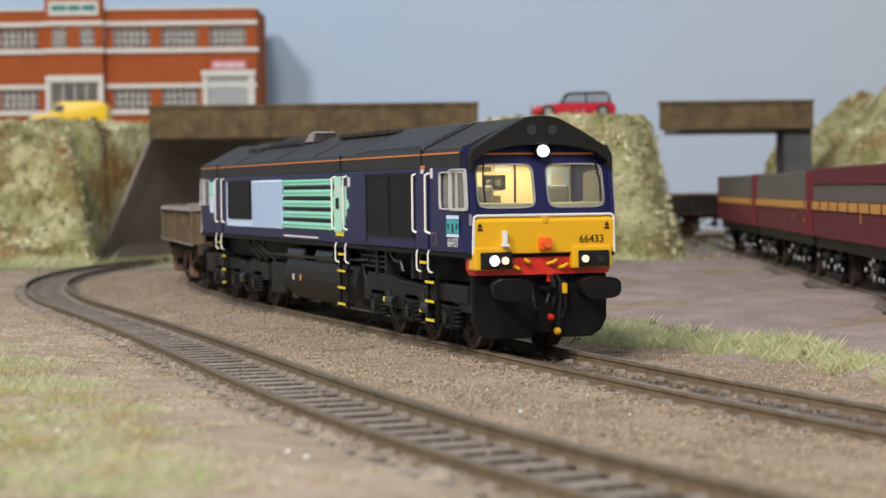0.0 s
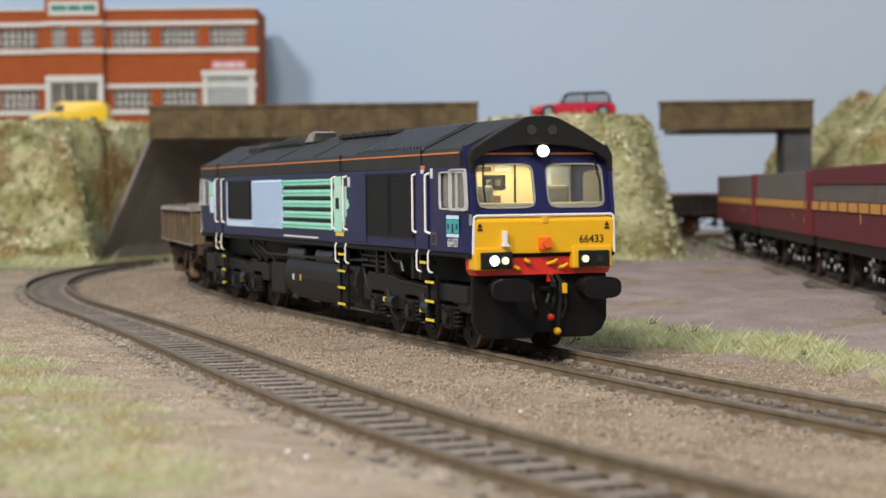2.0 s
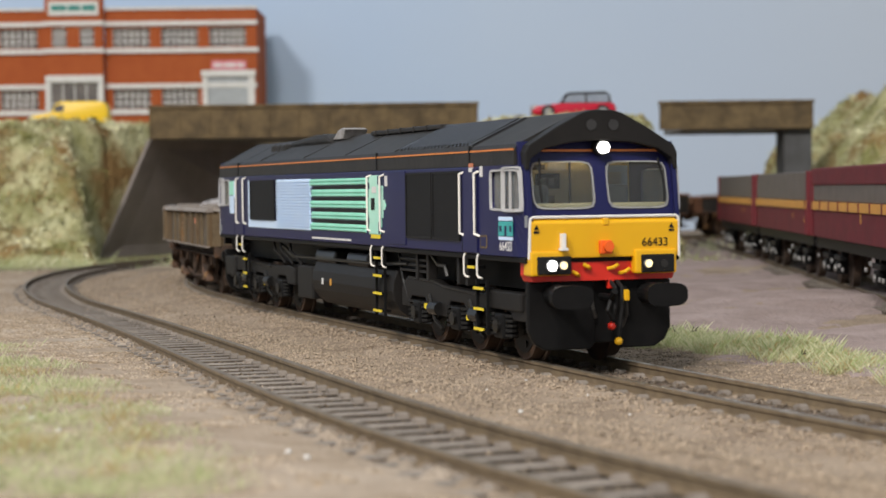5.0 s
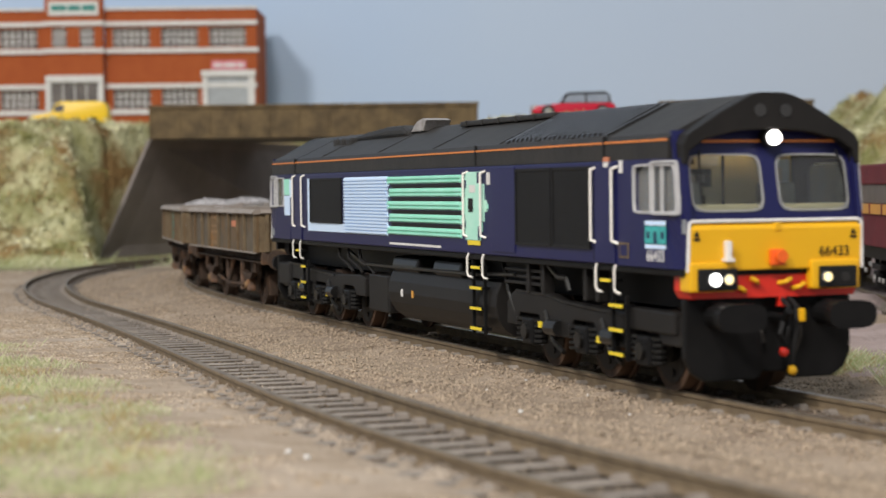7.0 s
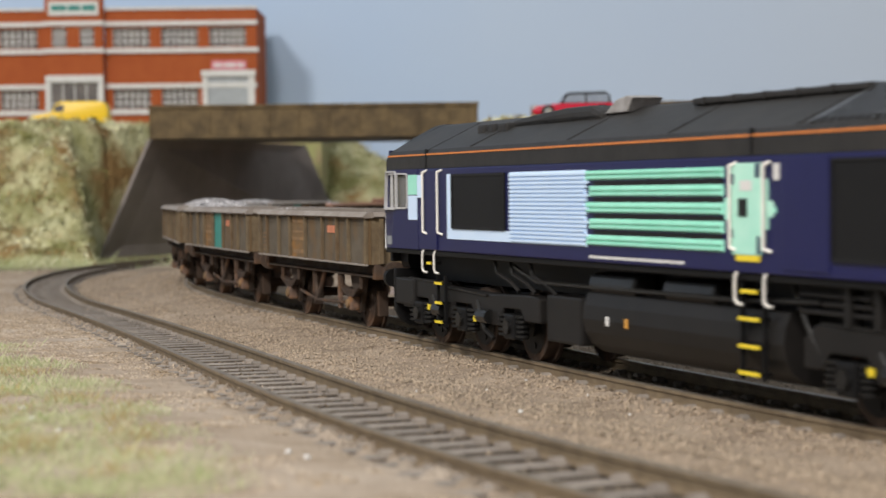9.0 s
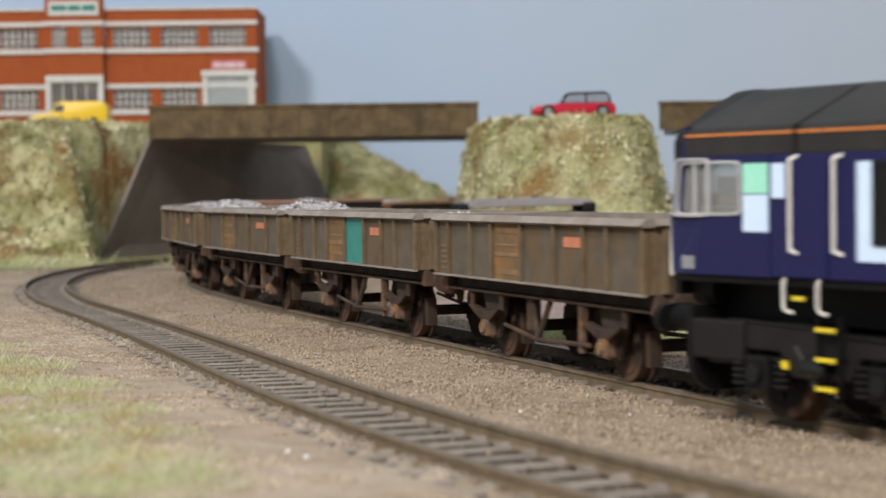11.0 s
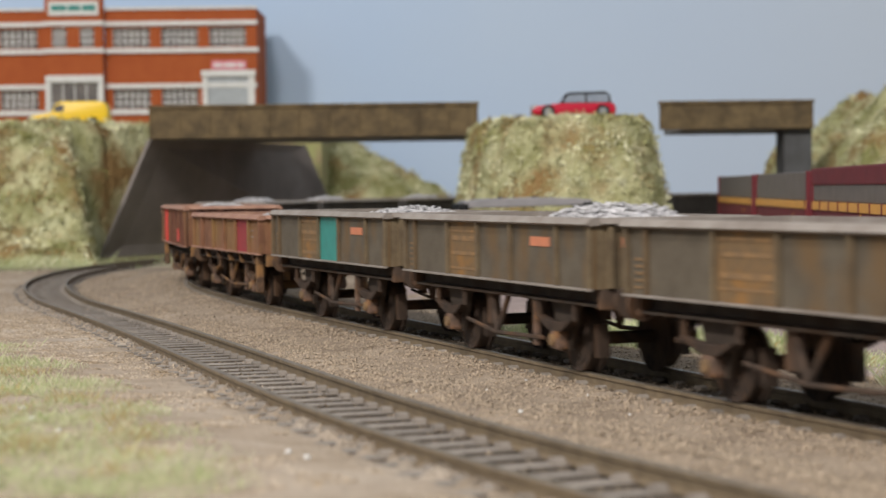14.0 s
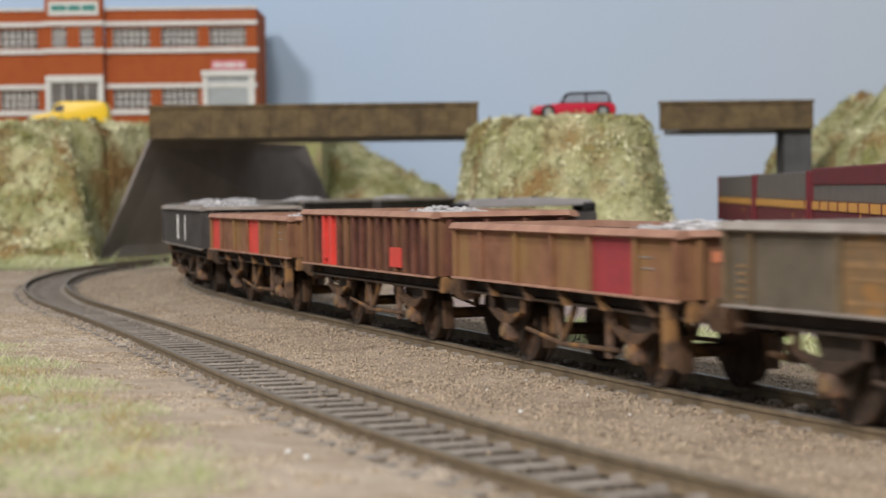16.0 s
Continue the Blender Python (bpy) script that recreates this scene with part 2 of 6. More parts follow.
M["foliage_d"] = mat("foliage_base_lit_and_hollow", (0.56, 0.53, 0.31), (0.24, 0.23, 0.09), 0.95, size=24, amount=0.9, bump=1.0, bump_size=3, spec=0.1, col3=(0.28, 0.17, 0.07), size3=38)
M["bridge"] = mat("weathered_timber_parapet", (0.165, 0.116, 0.060), (0.092, 0.066, 0.038), 0.85, size=9, amount=0.9, bump=0.4, bump_size=1.5, spec=0.2)
M["concrete"] = mat("dark_grey_abutment", (0.29, 0.25, 0.23), (0.20, 0.17, 0.155), 0.9, size=40, amount=0.6, bump=0.3, bump_size=2, spec=0.2)
# concrete darkened in its colour for the shade under the short bridge
M["shaded_concrete"] = mat("shaded_concrete_abutment", (0.105, 0.105, 0.108), (0.07, 0.068, 0.068), 0.9, size=20, amount=0.7, bump=0.3, bump_size=2, spec=0.2)
M["sky"] = mat("painted_sky_board", (0.44, 0.575, 0.79), (0.51, 0.62, 0.775), 0.9, size=500, amount=0.6, spec=0.05, detail=3)
sky_nt = M["sky"].node_tree
sky_bsdf = sky_nt.nodes["Principled BSDF"]
sky_from = sky_bsdf.inputs["Base Color"].links[0].from_socket
sky_co, sky_sep, sky_map, sky_mix = (sky_nt.nodes.new("ShaderNode" + k) for k in ("TexCoord", "SeparateXYZ", "MapRange", "Mix"))
sky_mix.data_type = "RGBA"
sky_mix.inputs["B"].default_value = (0.525, 0.585, 0.67, 1)
sky_map.inputs["From Min"].default_value, sky_map.inputs["From Max"].default_value = -0.25, 0.42
sky_nt.links.new(sky_co.outputs["Object"], sky_sep.inputs[0])
sky_nt.links.new(sky_sep.outputs["X"], sky_map.inputs["Value"])
sky_nt.links.new(sky_map.outputs["Result"], sky_mix.inputs["Factor"])
sky_nt.links.new(sky_from, sky_mix.inputs["A"])
sky_nt.links.new(sky_mix.outputs["Result"], sky_bsdf.inputs["Base Color"])
M["brick"] = mat("orange_brick_card", (0.40, 0.105, 0.034), (0.34, 0.08, 0.028), 0.85, size=10, amount=0.5, spec=0.15)
M["white"] = mat("white_paint", (0.70, 0.68, 0.66), (0.60, 0.58, 0.55), 0.6, size=6, amount=0.5)
M["pane"] = mat("dark_window_pane", (0.10, 0.09, 0.09), (0.20, 0.17, 0.15), 0.2, size=14, amount=0.6)
M["shutter"] = mat("grey_roller_shutter", (0.42, 0.44, 0.46), None, 0.5, size=5)
M["teal"] = mat("teal_paint", (0.035, 0.25, 0.21), (0.03, 0.19, 0.165), 0.6, size=4, amount=0.5)
M["pink"] = mat("pink_sign", (0.72, 0.25, 0.30), None, 0.6)
M["road"] = mat("grey_road", (0.20, 0.19, 0.18), None, 0.9, size=15)
M["yellow"] = mat("yellow_paint", (0.76, 0.415, 0.008), (0.71, 0.37, 0.008), 0.35, size=8, amount=0.3)
M["vanyellow"] = mat("bright_yellow_van", (0.90, 0.60, 0.02), (0.85, 0.52, 0.02), 0.3, size=8, amount=0.3)
M["red"] = mat("red_paint", (0.62, 0.025, 0.012), (0.55, 0.02, 0.01), 0.4, size=5, amount=0.3)
M["carred"] = mat("glossy_red_car", (0.50, 0.008, 0.03), (0.46, 0.008, 0.03), 0.2, size=8)
M["navy"] = mat("navy_blue_body", (0.0088, 0.0096, 0.065), (0.0072, 0.008, 0.054), 0.42, size=7, amount=0.4, spec=0.35)
M["roof"] = mat("matt_black_roof", (0.0165, 0.0152, 0.0145), (0.026, 0.024, 0.0225), 0.58, size=6, amount=0.7, spec=0.3, bump=0.06, bump_size=1.5, col3=(0.028, 0.025, 0.023), size3=16, streak=0.5)
M["slat"] = mat("glossy_black_slat", (0.019, 0.018, 0.018), (0.032, 0.030, 0.029), 0.3, size=4, amount=0.5, spec=0.6)
M["port"] = mat("worn_grey_port", (0.34, 0.32, 0.31), (0.20, 0.185, 0.175), 0.6, size=3, amount=0.8)
M["black"] = mat("black_underframe", (0.0058, 0.0057, 0.006), (0.0095, 0.009, 0.009), 0.5, size=4, amount=0.6, spec=0.14)
M["grille"] = mat("black_grille", (0.0066, 0.0064, 0.0068), (0.011, 0.0104, 0.0104), 0.6, size=4, amount=0.4, spec=0.25)
M["orange"] = mat("orange_line", (0.62, 0.20, 0.04), None, 0.5)
M["pale"] = mat("pale_blue_panel", (0.54, 0.69, 0.89), (0.62, 0.74, 0.90), 0.5, size=8, amount=0.3)
M["mint"] = mat("mint_green_stripe", (0.26, 0.66, 0.50), (0.38, 0.76, 0.62), 0.5, size=8, amount=0.4)
M["handrail"] = mat("white_handrail", (0.80, 0.76, 0.70), (0.7, 0.66, 0.6), 0.45, size=3)
M["cream"] = mat("cream_cab_wall", (0.72, 0.60, 0.36), (0.66, 0.54, 0.32), 0.6, size=8)
M["grey"] = mat("grey_plastic", (0.25, 0.26, 0.27), None, 0.5)
M["glass"] = glass("clear_glazing")
# more of the brightening film, so the cab behind looks less black
M["veiled"] = glass("veiled_side_glazing", haze=0.13)
M["olive"] = mat("olive_engineers_paint", (0.160, 0.117, 0.068), (0.105, 0.074, 0.044), 0.75, size=5, amount=0.9, bump=0.15, bump_size=0.8, spec=0.3, col3=(0.10, 0.052, 0.022), size3=9, streak=0.3)
M["olive2"] = mat("grey_olive_panel", (0.120, 0.098, 0.071), (0.086, 0.068, 0.048), 0.75, size=6, amount=0.8, spec=0.3, bump=0.1, bump_size=0.9, col3=(0.132, 0.082, 0.040), size3=11, streak=0.6)
M["rust"] = mat("rust_panel", (0.19, 0.115, 0.056), (0.13, 0.090, 0.052), 0.8, size=4, amount=0.9, spec=0.2, col3=(0.24, 0.125, 0.045), size3=6)
M["rim"] = mat("grey_worn_rim", (0.27, 0.235, 0.205), (0.19, 0.155, 0.13), 0.7, size=8, amount=0.8)
M["frame"] = mat("brown_dirty_underframe", (0.076, 0.050, 0.036), (0.036, 0.027, 0.022), 0.85, size=4, amount=0.9, spec=0.2, col3=(0.105, 0.058, 0.034), size3=8)
M["axlebox"] = mat("rusty_axlebox", (0.15, 0.085, 0.055), (0.070, 0.045, 0.032), 0.8, size=2.5, amount=0.9, col3=(0.19, 0.085, 0.03), size3=3)
M["mark"] = mat("faded_orange_patch", (0.60, 0.20, 0.10), (0.45, 0.17, 0.09), 0.7, size=2, amount=0.7)
M["load"] = mat("pale_stone_load", (0.54, 0.52, 0.53), (0.40, 0.38, 0.375), 0.9, size=2.5, amount=0.8, bump=0.8, bump_size=1.2, per="island")
M["brown"] = mat("rusty_brown_body", (0.235, 0.112, 0.064), (0.155, 0.072, 0.042), 0.8, size=7, amount=0.9, bump=0.15, bump_size=0.8, spec=0.2, col3=(0.23, 0.13, 0.055), size3=12, streak=0.4)
M["rustgear"] = mat("rusty_brown_underframe", (0.13, 0.075, 0.045), (0.055, 0.036, 0.026), 0.85, size=4, amount=0.9, spec=0.2, col3=(0.24, 0.125, 0.05), size3=7)
M["brownrim"] = mat("brown_worn_rim", (0.36, 0.20, 0.135), (0.25, 0.125, 0.085), 0.75, size=6, amount=0.8)
M["bauxite"] = mat("dark_red_brown_body", (0.150, 0.060, 0.040), (0.088, 0.036, 0.026), 0.8, size=6, amount=0.9, bump=0.15, bump_size=0.8, spec=0.2, col3=(0.19, 0.095, 0.05), size3=10, streak=0.3)
M["bauxite_d"] = mat("dark_red_brown_panel", (0.085, 0.034, 0.024), (0.055, 0.024, 0.018), 0.85, size=6, amount=0.9, spec=0.15, col3=(0.11, 0.055, 0.03), size3=10, streak=0.3)
M["patch"] = mat("bright_red_patch", (0.62, 0.05, 0.035), (0.45, 0.045, 0.03), 0.7, size=5, amount=0.7)
M["crimson"] = mat("crimson_panel", (0.30, 0.03, 0.035), (0.22, 0.025, 0.03), 0.7, size=4, amount=0.7)
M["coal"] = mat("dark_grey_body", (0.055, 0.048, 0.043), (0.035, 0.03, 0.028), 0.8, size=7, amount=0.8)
M["maroon"] = mat("maroon_cradle", (0.15, 0.016, 0.022), (0.108, 0.013, 0.018), 0.65, size=6, amount=0.8, bump=0.1, bump_size=1.5, spec=0.3)
M["gold"] = mat("yellow_ochre_band", (0.62, 0.30, 0.05), (0.52, 0.25, 0.045), 0.6, size=5)
M["alu"] = mat("weathered_grey_hopper", (0.135, 0.112, 0.096), (0.10, 0.083, 0.07), 0.6, size=8, amount=0.7)
M["steel"] = mat("bright_wheel_steel", (0.45, 0.44, 0.43), None, 0.4, metal=0.8)
M["lamp"] = lit("bright_headlamp", (1.0, 0.97, 0.93), 6.0)
M["dkmetal"] = mat("dark_oily_steel", (0.019, 0.018, 0.0172), (0.009, 0.0085, 0.008), 0.38, metal=0.4, size=2, amount=0.7)
# opaque; the pale colour stands for light seen through the car windows
M["carglass"] = mat("car_glass_lit_through", (0.30, 0.34, 0.40), (0.22, 0.25, 0.30), 0.15, size=6)
M["lampw"] = lit("warm_headlamp", (1.0, 0.82, 0.42), 1.0)
M["tarp"] = mat("grey_sheeted_load", (0.30, 0.28, 0.28), (0.22, 0.21, 0.21), 0.8, size=12, amount=0.6)
M["tread"] = mat("lemon_step_edge", (0.80, 0.62, 0.03), (0.7, 0.52, 0.03), 0.5, size=3)
M["twig"] = mat("dead_twig", (0.05, 0.04, 0.03), None, 0.9)
M["bed"] = mat("dark_track_bed", (0.10, 0.08, 0.062), (0.17, 0.135, 0.105), 0.95, size=6, amount=0.8, bump=0.8, bump_size=0.8, spec=0.1)
M["mintpale"] = mat("pale_mint_door", (0.46, 0.74, 0.61), (0.36, 0.70, 0.56), 0.5, size=6, amount=0.7)
M["sole"] = mat("dark_brown_solebar", (0.078, 0.058, 0.045), (0.046, 0.035, 0.028), 0.85, size=5, amount=0.9, spec=0.15, col3=(0.055, 0.033, 0.021), size3=9)
# ---- the baseboard ground ----
def hump(x, y, cx, cy, r):
    return np.exp(-((x - cx) ** 2 + (y - cy) ** 2) / (2 * r * r))


def wobble(x, y, k):
    return np.sin(x * k + 1.3) * np.cos(y * k * 0.8 + 0.4) + 0.6 * np.sin(x * k * 2.3 - y * k * 1.7) + 0.35 * np.cos(x * k * 5.1 + y * k * 4.3)


def line_distance(x, y):
    """Distance of points from the nearer of the two centre lines."""
    d = np.full(np.shape(x), 1e9)
    for X, Y in ((NEAR_X[::6], NEAR_Y[::6]), (FAR_X[::6], FAR_Y[::6])):
        for a, b in zip(X, Y):
            if -700 < a < 900 and -100 < b < 1700:
                d = np.minimum(d, (x - a) ** 2 + (y - b) ** 2)
    return np.sqrt(d)


def smooth(a, b, v):
    t = np.clip((v - a) / (b - a), 0, 1)
    return t * t * (3 - 2 * t)


def both_distances(x, y):
    a = np.full(np.shape(x), 1e9)
    b = np.full(np.shape(x), 1e9)
    for u, v in zip(NEAR_X[::6], NEAR_Y[::6]):
        if -500 < u < 500 and 0 < v < 1300:
            a = np.minimum(a, (x - u) ** 2 + (y - v) ** 2)
    for u, v in zip(FAR_X[::6], FAR_Y[::6]):
        if -500 < u < 500 and 0 < v < 1500:
            b = np.minimum(b, (x - u) ** 2 + (y - v) ** 2)
    return np.sqrt(a), np.sqrt(b)


def ground_z(x, y, d):
    """The board's surface: on the grade by the empty track, packed up to the rails by the train's line."""
    a, b = both_distances(x, y)
    w = np.clip((b - a + 28.0) / 56.0, 0, 1)
    z = grade(y) * w * w * (3 - 2 * w) - 3.2 + 0.16 * wobble(x, y, 0.11) + 0.1 * wobble(y, x, 0.4)
    z -= 1.9 * smooth(13.6, 12.2, a)
    z += 0.5 * smooth(26, 17, b) + 0.55 * smooth(9.5, 11.5, b) * smooth(24, 16, b)
    outside = x < np.interp(y, NEAR_Y[_i0 - 90:_i0 + 400], NEAR_X[_i0 - 90:_i0 + 400])
    z += np.where(outside, -0.3, 0.95) * smooth(12.3, 13.4, a) * smooth(34, 24, a)
    z += np.clip((d - 30) / 60, 0, 1) * 1.2 * wobble(x, y, 0.03)
    return z


def grid(name, xs, ys, zf, material, kind="structure", label="", category=""):
    X, Y = np.meshgrid(xs, ys)
    Z = zf(X, Y)
    nx, ny = len(xs), len(ys)
    idx = np.arange(nx * ny).reshape(ny, nx)
    F = np.stack([idx[:-1, :-1], idx[:-1, 1:], idx[1:, 1:], idx[1:, :-1]], -1).reshape(-1, 4)
    ob = soup(name, np.stack([X, Y, Z], -1).reshape(-1, 3), F, material)
    for p in ob.data.polygons:
        p.use_smooth = True
    return tagged(ob, label, category, "", kind)


gx = np.concatenate([np.linspace(-2500, -260, 12), np.arange(-250, 260, 5.0), np.linspace(270, 2500, 14)])
gy = np.concatenate([np.linspace(-1800, 60, 8), np.arange(70, 720, 5.0), np.arange(725, 1700, 15.0), [1760, 1900]])
ground = grid("ground", gx, gy, lambda x, y: ground_z(x, y, line_distance(x, y)), M["ground"], label="brown sandy scatter ground of the model railway", category="ground")


def yard_z(x, y):
    d = line_distance(x, y)
    beyond = x > np.interp(y, FAR_Y[_i0 - 90:_i0 + 450], FAR_X[_i0 - 90:_i0 + 450])
    edge = np.where(beyond, np.clip((d - 46 - 9 * wobble(x, y, 0.035)) / 14, -1, 1), -1)
    return ground_z(x, y, d) + np.where(edge > 0, 0.7 * edge + 0.8 * wobble(x, y, 0.05) * edge, -2.0)


yard = grid("ground_yard", np.arange(-20, 330, 6.0), np.arange(240, 1150, 7.0), yard_z, M["dirt"], label="purple-brown bare earth of the yard", category="ground")


def verge_z(x, y):
    a, b = both_distances(x, y)
    edge = np.where((x < np.interp(y, NEAR_Y[_i0 - 90:_i0 + 400], NEAR_X[_i0 - 90:_i0 + 400])), np.clip((a - 9.3) / 0.8, -1, 1), -1)
    bank = 0.95 * smooth(11.6, 9.4, a) - 0.98 * np.exp(-((a - 12.4) / 1.5) ** 2) + 0.16 * wobble(x, y, 0.35) + 0.1 * wobble(y, x, 1.1)
    shelf = grade(y) - 2.28 + bank + 0.3 * smooth(20, 30, a)
    open_ground = ground_z(x, y, np.minimum(a, b)) + 1.3 + 0.3 * smooth(20, 30, a)
    w = smooth(16, 24, a)
    return np.where(edge > 0, shelf * (1 - w) + open_ground * w, ground_z(x, y, np.minimum(a, b)) - 1.5)


verge = grid("ground_verge", np.arange(-260, 60, 1.5), np.arange(130, 1000, 3.0), verge_z, M["sand"], label="pale sandy verge outside the empty track", category="ground")


# ---- tracks: rails and sleepers ----
def offset_line(X, Y, T, d, i0, i1, step):
    return [(X[i] + d * math.sin(T[i]), Y[i] - d * math.cos(T[i])) for i in range(i0, i1, step)]


def rail(name, pts, parent, lift=None, top=None):
    """A rail of bullhead section swept along the points, its head at height 0."""
    sec = [(-1.05, -2.6), (1.05, -2.6), (0.25, -2.15), (0.25, -0.95), (0.58, -0.72), (0.58, -0.15), (0.42, 0.0), (-0.42, 0.0), (-0.58, -0.15), (-0.58, -0.72), (-0.25, -0.95), (-0.25, -2.15)]
    bm = bmesh.new()
    rings = []
    for i, (x, y) in enumerate(pts):
        a, b = pts[max(i - 1, 0)], pts[min(i + 1, len(pts) - 1)]
        t = math.atan2(b[1] - a[1], b[0] - a[0])
        up = float(lift(y)) if lift else 0.0
        rings.append([bm.verts.new((x - u * math.sin(t), y + u * math.cos(t), v + up)) for u, v in sec])
    n = len(sec)
    for r0, r1 in zip(rings[:-1], rings[1:]):
        for k in range(n):
            f = bm.faces.new([r0[k], r0[(k + 1) % n], r1[(k + 1) % n], r1[k]])
            f.material_index = 1 if k in (5, 6, 7) else 0
    bm.normal_update()
    return part(name, bm, [M["rail"], top or M["railtop"]], parent)


def sleeper_mesh():
    bm = bmesh.new()
    box(bm, -1.9, 1.9, -15, 15, -4.4, -2.55, 0.2)
    for y in (-8.25, 8.25):
        for s in (-1, 1):
            prism(bm, [(-1.25, -2.65), (1.25, -2.65), (1.0, -2.0), (0.4, -1.75), (-0.4, -1.75), (-1.0, -2.0)], "y", y + s * 0.7, y + s * 2.4)
    bm.normal_update()
    # tops and chairs take the lighter plastic, flanks the darker one
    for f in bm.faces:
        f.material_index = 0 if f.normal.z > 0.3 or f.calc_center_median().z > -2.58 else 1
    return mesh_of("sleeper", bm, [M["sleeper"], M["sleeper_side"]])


def track(name, label, X, Y, T, i0, i1, lift=None, pitch=8.8, top=None):
    ob = thing(name, label, "railway track", "", "structure")
    rail("rail", offset_line(X, Y, T, -8.65, i0, i1, 3), ob, lift, top)
    rail("rail", offset_line(X, Y, T, 8.65, i0, i1, 3), ob, lift, top)
    S = np.concatenate([[0], np.cumsum(np.hypot(np.diff(X[i0:i1]), np.diff(Y[i0:i1])))])
    rng = random.Random(5)
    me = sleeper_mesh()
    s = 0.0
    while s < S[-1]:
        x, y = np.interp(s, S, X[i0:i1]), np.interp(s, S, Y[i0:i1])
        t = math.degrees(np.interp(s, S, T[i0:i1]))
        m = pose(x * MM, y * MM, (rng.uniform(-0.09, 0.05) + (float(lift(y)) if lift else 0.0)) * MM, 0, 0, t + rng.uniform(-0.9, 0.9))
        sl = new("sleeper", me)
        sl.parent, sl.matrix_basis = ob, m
        s += pitch
    return ob


i_a, i_b = int(np.searchsorted(_s, -260)), int(np.searchsorted(_s, 1750))
near_track = track("railway_track_outer", "empty curved model track with brown rails and grey sleepers", NEAR_X, NEAR_Y, NEAR_T, i_a, i_b, grade)
far_track = track("railway_track_inner", "curved model track on which the goods train runs", FAR_X, FAR_Y, LINE_T, i_a, i_b, top=M["polished"])

# dark bed between the sleepers of the empty track
rim_l, rim_r = offset_line(NEAR_X, NEAR_Y, NEAR_T, -15.6, i_a, i_b, 3), offset_line(NEAR_X, NEAR_Y, NEAR_T, 15.6, i_a, i_b, 3)
pts_l = [(x, y, float(grade(y)) - 3.15) for x, y in rim_l]
pts_r = [(x, y, float(grade(y)) - 3.15) for x, y in rim_r]
n_l = len(pts_l)
tagged(soup("track_bed", pts_l + pts_r, [(i, i + 1, n_l + i + 1, n_l + i) for i in range(n_l - 1)], M["bed"], near_track), "dark brown bed between the sleepers")

# brown infill between the rails of the train's line
rim_l, rim_r = offset_line(FAR_X, FAR_Y, LINE_T, -7.2, i_a, i_b, 3), offset_line(FAR_X, FAR_Y, LINE_T, 7.2, i_a, i_b, 3)
n_l = len(rim_l)
tagged(soup("infill", [(x, y, -2.5 - 0.18 * abs(math.sin(i * 1.7))) for i, (x, y) in enumerate(rim_l)] + [(x, y, -2.5 - 0.18 * abs(math.cos(i * 2.3))) for i, (x, y) in enumerate(rim_r)], [(i, i + 1, n_l + i + 1, n_l + i) for i in range(n_l - 1)], M["infill"], far_track), "dark brown ballast infill")

# siding of the maroon hoppers
SX, SY = np.linspace(146, 184, 200), np.linspace(560, 1330, 200)

# ---- embankments ----
def rough(x, y, s=1.0):
    return s * (5 * wobble(x, y, 0.035) + 4.2 * wobble(y + 40, x, 0.10) + 2.0 * wobble(x, y, 0.24) + 0.8 * wobble(y, x, 0.6))


def hill_left(x, y):
    """Comes forward beside the wing wall and stands full height behind it."""
    front = smooth(1070 + 12 * wobble(x, y, 0.03), 1212, y)
    e = np.where(y < 1216, -219 * y / 1212 - 2, -223 + 0.61 * (y - 1214))
    right = smooth(e, e - np.where(y < 1216, 22, 4), x)
    z = -6 + 84 * np.minimum(front, right) ** 0.8
    return z + rough(x, y, 1.5) * smooth(0, 25, z) * (1 - 0.75 * smooth(60, 74, z))


def hill_mound(x, y):
    cx, cy = 68 + 5 * np.sin(y * 0.02), 1130
    d = ((np.abs(x - cx) / 55) ** 4 + (np.abs(y - cy) / 135) ** 4) ** 0.25
    z = -6 + 78 * smooth(1.16, 0.76, d)
    return z + rough(x, y, 0.8) * smooth(0, 30, z) * (1 - 0.8 * smooth(52, 68, z))


def hill_back(x, y):
    z = -6 + 74 * smooth(1420, 1540, y) * smooth(75, -95, x)
    return z + rough(x, y, 0.9) * smooth(0, 25, z)


def hill_right(x, y):
    z = -6 + smooth(234, 262, x) * smooth(1030, 1190, y) * (60 + 44 * smooth(250, 330, x))
    return z + rough(x, y) * smooth(0, 30, z)


